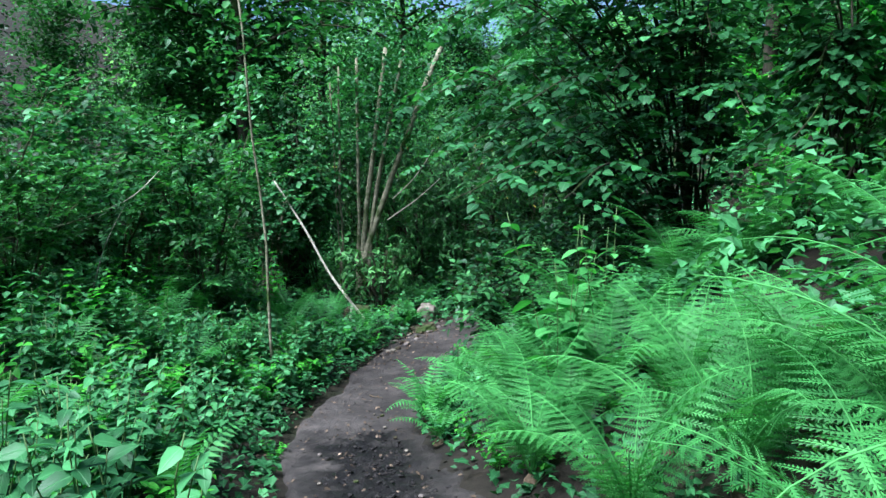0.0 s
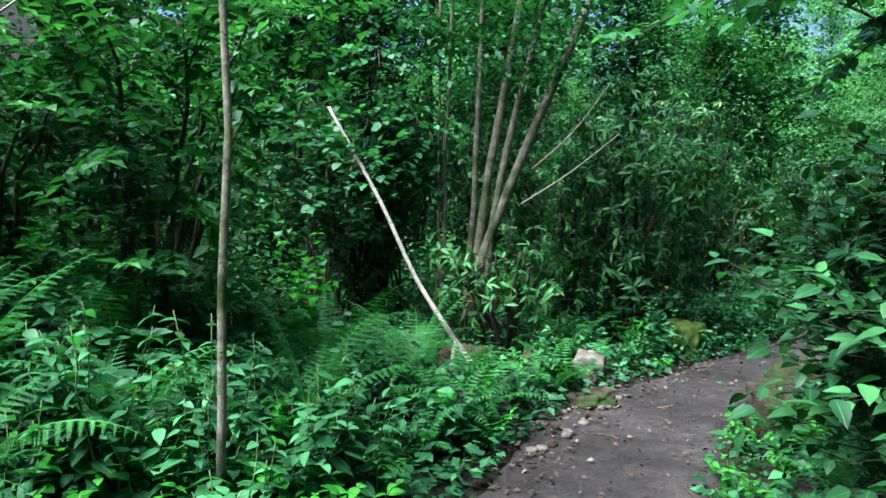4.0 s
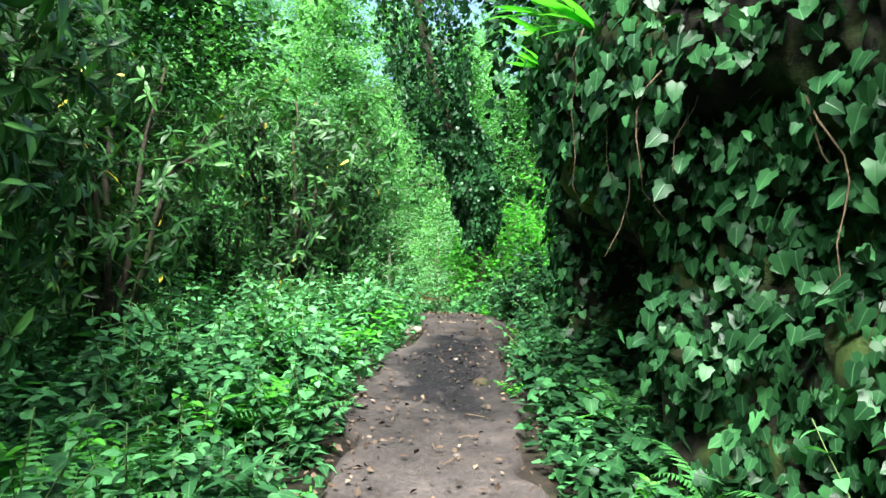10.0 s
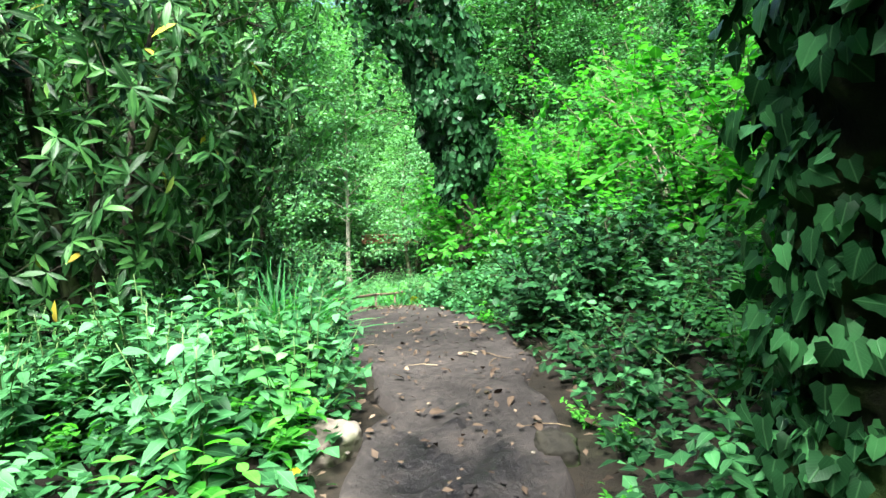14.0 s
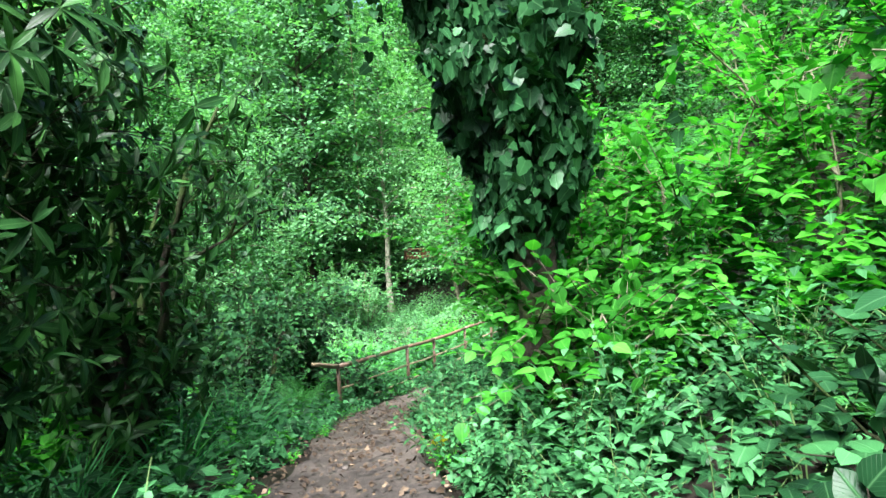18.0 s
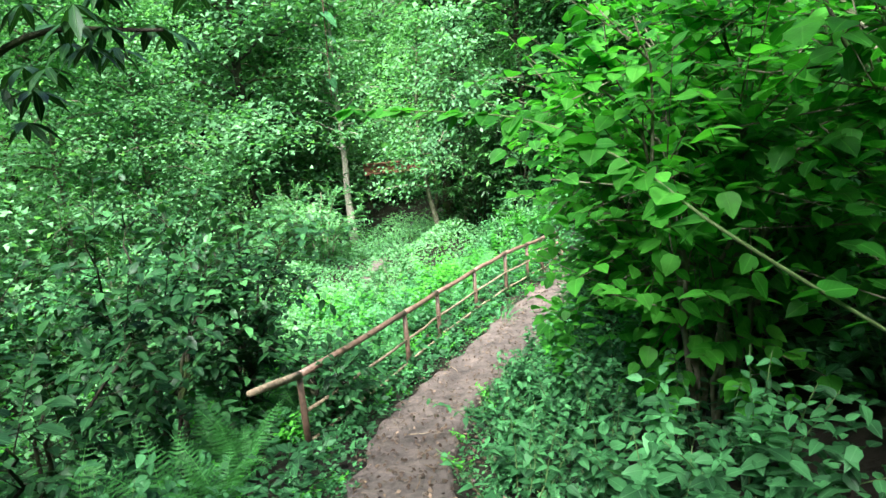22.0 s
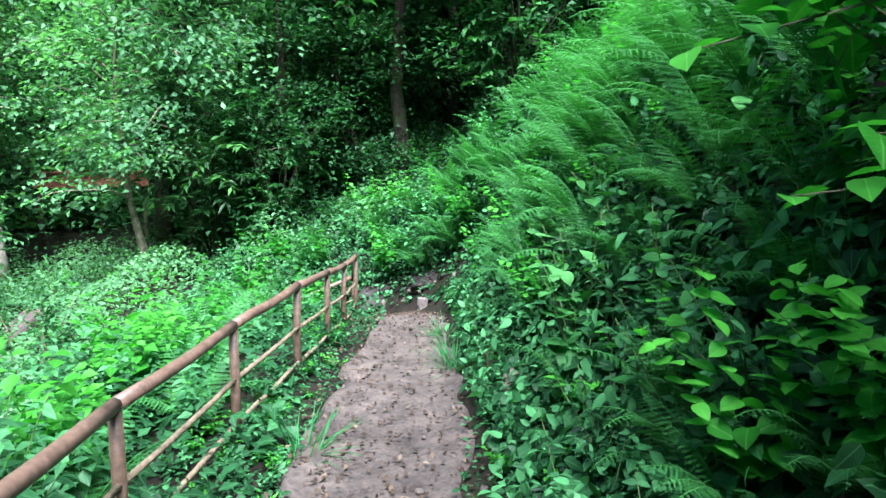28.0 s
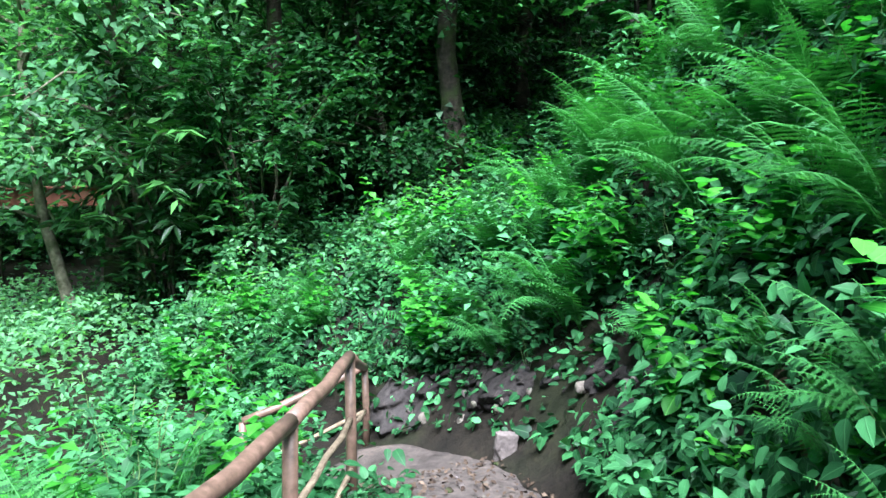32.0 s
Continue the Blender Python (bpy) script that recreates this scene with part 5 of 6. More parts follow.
wood, spots, ways, ups = [], [], [], []
for pts in ([(9.0, 29.0, -1.9), (9.15, 28.9, -0.6), (9.25, 28.84, -0.1), (9.6, 28.77, 0.42), (10.05, 28.56, 0.72)], [(9.25, 28.84, -0.1), (9.84, 28.58, 0.2), (10.2, 28.44, 0.46), (10.52, 28.1, 0.44)], [(9.84, 28.58, 0.2), (10.05, 28.5, 0.6), (10.4, 28.35, 0.95)]):
    line = smooth_line(np.array(pts, float), 6)
    wood.append(tube(line, np.linspace(0.022, 0.006, len(line)), 6))
    for _ in range(24):
        c_ = line[int(rng.integers(len(line) // 2, len(line)))] + rng.normal(0, 1, 3) * (0.2, 0.2, 0.13)
        for a in np.linspace(0, 6.28, 8)[:-1] + rng.uniform(0, 1):
            spots.append(c_), ways.append((np.cos(a), np.sin(a), -0.45 + rng.normal(0, 0.2))), ups.append((rng.normal(0, 0.2), rng.normal(0, 0.2), 1))
v, f = joined(wood)
bough = thing("rhododendron_bough", tri_mesh("rhododendron_bough", v, f, M_BARK), "dark forked rhododendron bough reaching towards the path", "branch")
n = len(spots)
v, f, t, b = leaves(spots, ways, ups, 0.13 * rng.uniform(0.7, 1.15, n), Leaf([(0.25, 0.1), (0.6, 0.14)], 0.3, 0.25), np.clip(rng.normal(0.4, 0.2, n), 0, 0.95))
part("leaves", tri_mesh("bough_whorls", v, f, M_RHODO, t, b), bough)


def grass_clump(x, y, n, size, label):
    a, r = rng.uniform(0, 6.3, n), 0.28 * size * np.sqrt(rng.random(n))
    p = np.column_stack([np.cos(a) * r, np.sin(a) * r, np.zeros(n)])
    w = np.column_stack([np.cos(a) * 0.5, np.sin(a) * 0.5, np.full(n, 1.0)]) + rng.normal(0, 0.25, (n, 3))
    v, f, t, b = leaves(p, w, p - (0, 0, 0.3) + rng.normal(0, 0.1, (n, 3)), size * rng.uniform(0.6, 1.2, n), Leaf([(0.25, 0.011), (0.5, 0.012), (0.75, 0.009)], 0.1, -0.55), np.clip(rng.normal(0.5, 0.2, n), 0, 0.95))
    thing("grass_clump", tri_mesh("grass_clump", v, f, M_GRASS, t, b), label, "grass", "grass clumps", at=(x, y, float(ground_z(x, y)) - 0.02))


for x, y, n, size in ((7.0, 23.1, 110, 0.8), (6.7, 22.9, 80, 0.7), (7.3, 23.5, 80, 0.75), (8.6, 26.4, 90, 0.55), (7.9, 25.9, 70, 0.5), (9.3, 27.3, 120, 0.6), (17.0, 33.4, 70, 0.35), (19.0, 33.3, 80, 0.35), (20.2, 34.0, 70, 0.3)):
    grass_clump(x, y, n, size, "clump of long arching green grass")

M_YELLOW = leaf_material("yellow_leaf", (0.3, 0.22, 0.01), (0.5, 0.38, 0.015), (0.6, 0.48, 0.03), 0.45, 0.3, 0.3)
for x, y, size, lift in ((10.05, 25.2, 0.2, 0.22), (6.0, 20.9, 0.09, 0.03), (6.7, 19.6, 0.07, 0.03), (0.4, 13.2, 0.08, 0.03), (8.7, 23.0, 0.07, 0.03)):
    v, f, t, b = leaves([(0, 0, 0)], [(0.3, 0.2, -0.6 if lift > 0.1 else 0.1)], [(-0.5, -0.5, 0.5)], [size], OVATE, np.array([0.6]))
    thing("yellow_leaf", tri_mesh("yellow_leaf", v, f, M_YELLOW, t, b), "single yellowed leaf at the path's edge", "leaf", "yellow leaves", at=(x, y, float(ground_z(x, y)) + lift))

# ---- rail ----
RAIL = np.array([(12.2, 31.0, -2.17), (14.36, 32.35, -2.5), (15.62, 33.25, -2.74), (16.95, 33.88, -2.83), (18.14, 34.33, -2.86), (19.39, 34.96, -3.05), (20.37, 35.44, -3.2), (21.41, 35.99, -3.31)])
rail = thing("handrail", None, "brown painted pipe handrail on posts beside the path", "handrail", at=RAIL[0])
BACK = np.array([(23.1, 37.2, -4.05), (22.2, 37.75, -4.35)])


def rail_post(p, mat=None):
    gz = float(ground_z(p[0], p[1])) - 0.12
    v, f = tube([(0, 0, gz - p[2]), (rng.normal(0, 0.012), rng.normal(0, 0.012), (gz - p[2]) / 2), (0, 0, -0.01)], (0.034, 0.032, 0.03), 8)
    part("post", tri_mesh("post", v, f, M_RUST), rail).location = p - RAIL[0]


def rail_span(a, b, caned=True):
    a, b = a - RAIL[0], b - RAIL[0]
    v, f = tube(bent(a, b, (0, 0, -0.012), 5, 0.004), [0.034] * 5, 10)
    part("top_rail", tri_mesh("top_rail", v, f, M_RUST), rail)
    for drop in (0.36, 0.66) if caned else (0.4,):
        v, f = tube(bent(a - (0, 0, drop), b - (0, 0, drop), (0, 0, -0.01), 5, 0.006), [0.017] * 5, 7)
        part("lower_rail", tri_mesh("lower_rail", v, f, M_BAMBOO), rail, "pale thin cane lower rail")


for p in (*RAIL, *BACK):
    rail_post(p)
for a, b in zip(RAIL[:-1], RAIL[1:]):
    rail_span(a, b)
rail_span(RAIL[-1], BACK[0], False)
for a, b in zip(BACK[:-1], BACK[1:]):
    rail_span(a, b, False)
v, f = tube(bent((0, 0, 0), (-0.75, -0.72, 0.33), (0, 0, 0), 4), [0.034, 0.033, 0.031, 0.026], 9)
part("top_rail", tri_mesh("top_rail", v, f, M_BAMBOO), rail, "bare worn end of the top rail")

# ---- rocks ----
rock(-0.5, 12.5, 0.3, 0.2, 0.12, M_ROCK, "low flat brown rock at the path's edge", 1, 0.3)
rock(-1.75, 12.95, 0.36, 0.24, 0.26, M_ROCK, "brown rock under the dead stick", 2, 0.8)
rock(-0.42, 13.55, 0.26, 0.2, 0.24, M_STONE, "pale brown rock among ferns", 3, 1.4)
rock(-0.98, 13.55, 0.22, 0.2, 0.22, M_ROCK, "brown rock among ferns", 13, 0.6)
rock(0.98, 11.65, 0.31, 0.27, 0.4, M_ROCK, "rounded brown boulder beside the path", 4, 0.4)
rock(1.5, 12.75, 0.3, 0.26, 0.4, M_ROCK, "mossy boulder beside the path", 5, 2.0)
rock(0.95, 15.35, 0.34, 0.28, 0.36, M_MOSS, "boulder grown over with green moss", 6, 1.0)
rock(5.38, 18.62, 0.09, 0.075, 0.085, M_ROCK, "small pale stone on the path", 7, 0.5)
rock(6.25, 21.05, 0.2, 0.14, 0.12, M_STONE, "pale stone at the path's edge", 8, 0.2)
rock(7.15, 20.3, 0.15, 0.12, 0.1, M_MOSSROCK, "dark stone at the path's edge", 10, 0.9)
rock(8.0, 21.85, 0.11, 0.07, 0.06, M_STONE, "small pale stone on the path", 12, 0.3)
rock(22.6, 35.6, 0.05, 0.09, 0.15, M_LITTERSTONE, "pale upright stone where the path turns", 9, 0.6)
rock(18.6, 32.75, 0.13, 0.1, 0.1, M_ROCK, "brown stone at the foot of the bank", 14, 0.6)
rock(18.0, 32.35, 0.12, 0.1, 0.1, M_STONE, "pale stone at the foot of the bank", 15, 0.2)
CLODS = []
for k in range(900):
    cx, cy, cr = [(-0.45, 4.6, 0.42), (-0.6, 5.4, 0.45), (-0.8, 6.1, 0.4), (5.5, 19.0, 0.4), (5.9, 19.5, 0.45), (6.25, 19.95, 0.4)][k % 6]
    x, y = cx + rng.normal(0, cr * 0.55), cy + rng.normal(0, cr * 0.55)
    z = LINE[np.argmin(np.hypot(LINE[:, 0] - x, LINE[:, 1] - y)), 2]
    r = 0.006 + 0.026 * rng.random() ** 2.5
    v = unit(rng.normal(0, 1, (9, 3))) * (r * 1.25, r * 1.1, r * 0.6) * rng.uniform(0.7, 1.2, (9, 1)) + (x, y, z + 0.008)
    bm = bmesh.new()
    hull = [bm.verts.new(q) for q in v]
    bmesh.ops.convex_hull(bm, input=hull)
    bmesh.ops.triangulate(bm, faces=bm.faces)
    used = [q for q in bm.verts if q.link_faces]
    at = {q: i for i, q in enumerate(used)}
    CLODS.append((np.array([q.co for q in used]), np.array([[at[q] for q in f.verts] for f in bm.faces])))
    bm.free()
v, f = joined(CLODS)
thing("mud_clods", tri_mesh("mud_clods", v, f, M_MUD), "dark churned clods of wet mud on the path", "mud", kind="stuff")
PEBBLES = [rock_mesh(0.05, 0.04, 0.03, 20 + k, m, 0.25, 2) for k, m in enumerate((M_STONE, M_ROCK, M_STONE, M_LITTERSTONE))]
for n, u0, u1, d0, d1 in ((46, 5.8, 7.0, -1.0, -0.5), (14, 3.2, 4.6, -0.4, 0.6), (24, 7, 14, -0.75, 0.75), (130, 14.5, 21, -0.6, 0.6)):
    for _ in range(n):
        p = lane(rng.uniform(u0, u1), rng.uniform(d0, d1))
        ob = thing("stone", PEBBLES[int(rng.integers(4))], "small stone lying on the path", "stone", "stones on the path", at=(p[0], p[1], p[2] + 0.025))
        s = rng.uniform(0.2, 0.62) if n != 46 else rng.uniform(0.3, 1.3)
        ob.rotation_euler, ob.scale = (0, 0, rng.uniform(0, 6.3)), (s, s, s)


# the crumbled earth face where the path turns, with stones stuck in it
q = smooth_line(np.array([(22.2, 34.6), (22.62, 35.2), (22.95, 35.8), (23.15, 36.5), (23.15, 37.3)], float), 24)
w = unit(np.gradient(q, axis=0))
grid = []
for i, (c, e) in enumerate(zip(q, w)):
    z0 = float(ground_z(*c)) - 0.35
    for h in np.linspace(0, 1, 40):
        nz = noise.fractal(Vector((c[0] * 1.6, c[1] * 1.6, h * 1.6)), 0.7, 2.0, 5) * 0.3 + noise.fractal(Vector((c[0] * 6, c[1] * 6, h * 5)), 0.7, 2.0, 4) * 0.07
        back = 0.3 * h + 0.9 * max(0, h - 0.8)
        grid.append((c[0] + e[1] * (back + nz) * 0.9, c[1] - e[0] * (back + nz) * 0.9, z0 + h * 0.8 + nz * 0.25))
face = thing("earth_bank", tri_mesh("earth_bank", np.array(grid), grid_tris(len(q), 40)[:, ::-1], M_PATH), "crumbled bare earth bank with stones at the path's turn", "earth bank")
for k in range(46):
    c = grid[int(rng.integers(4, len(q) - 4)) * 40 + int(rng.integers(10, 30))]
    st = part("stone", rock_mesh(0.05, 0.06, 0.04, 50 + k % 7, M_STONE if k % 3 else M_LITTERSTONE, 0.3, 2), face, "stone stuck in the earth")
    sc = 0.25 + 1.0 * rng.random() ** 2
    st.location, st.rotation_euler, st.scale = c, rng.uniform(0, 3, 3), (sc, sc, sc)
for k in range(60):
    u_ = rng.uniform(3, 20.8)
    d_ = rng.uniform(-np.interp(u_, P_KNOTS, P_LEFT), np.interp(u_, P_KNOTS, P_RIGHT)) * 0.95
    c, a, ln = lane(u_, d_), rng.uniform(0, 6.3), rng.uniform(0.04, 0.14)
    e = np.array((np.cos(a), np.sin(a), 0)) * ln
    v, f = tube(bent(-e, e, (e[1] * 0.15, -e[0] * 0.15, 0.006), 5, 0.004), np.linspace(0.005, 0.002, 5), 5)
    thing("twig", tri_mesh("twig", v, f, M_ROOT if k % 4 else M_BAMBOO), "dry broken twig lying on the path", "twig", "twigs on the path", at=(c[0], c[1], c[2] + 0.03))

# plants with very large leaves at the foot of the bank
for x, y, s_ in ((17.75, 31.85, 1.0), (18.5, 32.1, 0.85), (17.1, 31.3, 0.8), (17.4, 31.75, 0.9), (18.15, 31.7, 1.0), (18.9, 32.6, 0.7), (19.3, 32.5, 0.9), (16.5, 31.2, 0.9), (17.9, 31.2, 1.0)):
    sm, lm = herb_meshes("large_leaved_plant", 0.8 * s_, 5, 3, 0.13 * s_, ROUND, M_FERN, 0.4, 0.4)
    ob = thing("large_leaved_plant", sm, "plant with very large round pale green leaves", "plant", "large-leaved plants", at=(x, y, float(ground_z(x, y)) - 0.03))
    part("leaves", lm, ob)
for x, y, s_ in ((6.4, 21.55, 0.8), (6.15, 21.2, 0.85), (6.6, 21.95, 0.7), (6.05, 21.75, 1.0), (6.85, 22.2, 0.6)):
    sm, lm = herb_meshes("broad_leaved_plant", 0.75 * s_, 6, 4, 0.15 * s_, Leaf([(0.06, 0.2), (0.25, 0.33), (0.55, 0.33), (0.82, 0.16)], 0.15, 0.3), M_FERN, 0.38, 0.3)
    ob = thing("broad_leaved_plant", sm, "plant with broad soft pale green leaves beside the path", "plant", "broad-leaved plants", at=(x, y, float(ground_z(x, y)) - 0.03))
    part("leaves", lm, ob)
# young broad-leaved saplings among the first ferns
for x, y, h, n, m_, sz in ((0.85, 5.1, 1.6, 5, M_FERN, 0.2), (1.3, 5.8, 1.7, 5, M_FERN, 0.18), (1.75, 2.55, 1.35, 2, M_BRIGHT, 0.19), (1.1, 6.9, 1.0, 4, M_FERN, 0.15)):
    sm, lm = herb_meshes("sapling", h, n, 6, sz, Leaf([(0.12, 0.16), (0.4, 0.27), (0.72, 0.2)], 0.2, 0.3), m_, 0.5, 0.25)
    ob = thing("sapling", sm, "young sapling with pairs of large soft green leaves", "plant", at=(x, y, float(ground_z(x, y)) - 0.03))
    part("leaves", lm, ob)


# ---- ferns, herbs and ground cover ----
def strewn(n, u0, u1, d0, d1):
    for _ in range(n):
        u, d = rng.uniform(u0, u1), rng.uniform(d0, d1)
        if not off_path(u, d, 0.03):
            continue
        p = lane(u, d)
        if np.hypot(p[0] + 1.55, p[1] - 12.25) < 0.55 or np.hypot(p[0] + 0.45, p[1] - 13.1) < 0.4:
            continue
        if u > 20.6:
            un, dn, _ = nearest(p[:1], p[1:2])
            if not off_path(un, dn, 0.1)[0] or 20.2 < un[0] < 22 and 0 < dn[0] < 1.0:
                continue
        yield float(p[0]), float(p[1])


for n, u0, u1, d0, d1, s0, s1, k, rich in [
        (14, 2.45, 3.5, 1.0, 2.3, 0.9, 1.4, 9, True), (14, 3.2, 4.6, 1.0, 2.6, 0.7, 1.15, 9, True), (14, 2.6, 5.0, 2.2, 4.6, 1.1, 1.5, 8, True), (8, 3.6, 5.2, 0.85, 1.6, 0.5, 0.8, 8, False),
        (16, 3.2, 6.0, -3.6, -1.2, 0.6, 1.0, 8, False), (18, 5.2, 7.2, -2.4, -0.95, 0.45, 0.8, 7, False), (16, 4.5, 6.4, -3.6, -1.5, 0.8, 1.2, 8, True), (9, 5.4, 7.2, 1.0, 2.2, 0.5, 0.8, 7, True),
        (10, 7.2, 9.5, -2.4, -0.9, 0.5, 0.8, 8, False), (9, 7.4, 9.6, 0.95, 1.5, 0.4, 0.65, 7, False), (9, 10.2, 12.6, 1.3, 3.0, 0.5, 0.8, 7, False),
        (60, 14.6, 21.8, -3.8, -1.3, 0.6, 0.95, 8, True), (40, 19.5, 22.8, -5.0, -1.4, 0.6, 1.0, 8, True), (26, 16.8, 20.4, 1.0, 1.6, 0.4, 0.65, 6, True), (50, 16.8, 21.6, 1.5, 2.9, 0.75, 1.2, 7, True), (60, 18.6, 22.6, 1.1, 3.2, 0.6, 1.0, 7, True), (34, 16.4, 21.4, 2.2, 4.8, 0.9, 1.3, 7, True),
        (7, 17.9, 19.4, 1.25, 1.9, 0.8, 1.1, 6, True), (14, 20.3, 22.5, 0.9, 2.4, 0.5, 0.8, 7, False), (16, 17, 21.5, -6, -3, 0.7, 1.0, 7, False)]:
    for x, y in strewn(n, u0, u1, d0, d1):
        u, d, _ = nearest(np.array([x]), np.array([y]))
        steep = u[0] > 16.5 and d[0] > 0.8
        w = WAY[int(u[0] * FINE)]
        fern(x, y, rng.uniform(s0, s1), k, rich, "green fern with arching feathery fronds", lead=math.atan2(w[1], w[0]) if steep else None)

if FERN_PATCH:
    v, f, t, b = joined(FERN_PATCH)
    thing("fern_patch", tri_mesh("fern_patch", v, f, M_FERN, t, b), "dense ferns covering the slopes beside the path", "fern", kind="stuff")

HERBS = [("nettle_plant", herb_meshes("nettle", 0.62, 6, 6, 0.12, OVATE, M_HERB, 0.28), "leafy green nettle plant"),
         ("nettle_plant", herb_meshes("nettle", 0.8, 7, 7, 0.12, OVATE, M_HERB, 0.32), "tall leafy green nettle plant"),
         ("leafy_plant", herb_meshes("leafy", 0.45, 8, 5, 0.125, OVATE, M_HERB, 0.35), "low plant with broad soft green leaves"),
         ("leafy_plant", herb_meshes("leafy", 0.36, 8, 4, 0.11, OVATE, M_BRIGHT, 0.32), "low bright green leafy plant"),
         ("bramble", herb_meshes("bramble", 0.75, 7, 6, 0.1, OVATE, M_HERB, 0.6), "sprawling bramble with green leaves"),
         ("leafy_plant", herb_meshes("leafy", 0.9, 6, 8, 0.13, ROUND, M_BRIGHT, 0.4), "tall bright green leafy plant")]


HERB_COUNT = {}
HERB_PATCHES = {}


FLAT_HERBS = [herb_meshes("patch", h, n, k, s, Flat(w), m, sp) for h, n, k, s, w, m, sp in ((0.62, 6, 6, 0.12, 0.33, M_HERB, 0.28), (0.8, 7, 7, 0.12, 0.33, M_HERB, 0.32), (0.45, 8, 5, 0.12, 0.34, M_HERB, 0.35),
              (0.36, 8, 4, 0.11, 0.33, M_BRIGHT, 0.32), (0.75, 7, 6, 0.1, 0.33, M_HERB, 0.6), (0.9, 6, 8, 0.13, 0.4, M_BRIGHT, 0.4))]
HERB_LEAVES = [mesh_arrays(h[1]) for h in FLAT_HERBS]
NEAR_LEAVES = [mesh_arrays(h[1][1]) for h in HERBS]


def herb(kind, x, y, s, patch):
    """A plant of its own near the path; past 290 of a kind, or farther off, a plant within a joined patch."""
    name, (sm, lm), label = HERBS[kind]
    z = float(ground_z(x, y)) - 0.02
    tilt, turn, tall = rng.normal(0, 0.12, 2), rng.uniform(0, 6.3), s * rng.uniform(0.85, 1.15)
    if HERB_COUNT.get(name, 0) < 290 and not patch:
        HERB_COUNT[name] = HERB_COUNT.get(name, 0) + 1
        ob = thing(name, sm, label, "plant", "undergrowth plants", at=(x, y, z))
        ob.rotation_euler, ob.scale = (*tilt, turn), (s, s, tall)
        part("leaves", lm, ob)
        return
    v, f, t, b = (HERB_LEAVES if patch else NEAR_LEAVES)[kind]
    c, d = math.cos(turn), math.sin(turn)
    w = np.column_stack([(v[:, 0] * c - v[:, 1] * d) * s + x + v[:, 2] * tilt[1], (v[:, 0] * d + v[:, 1] * c) * s + y - v[:, 2] * tilt[0], v[:, 2] * tall + z])
    HERB_PATCHES.setdefault(lm.materials[0].name, []).append((w, f, np.clip(t + rng.normal(0, 0.08), 0, 0.96), b))


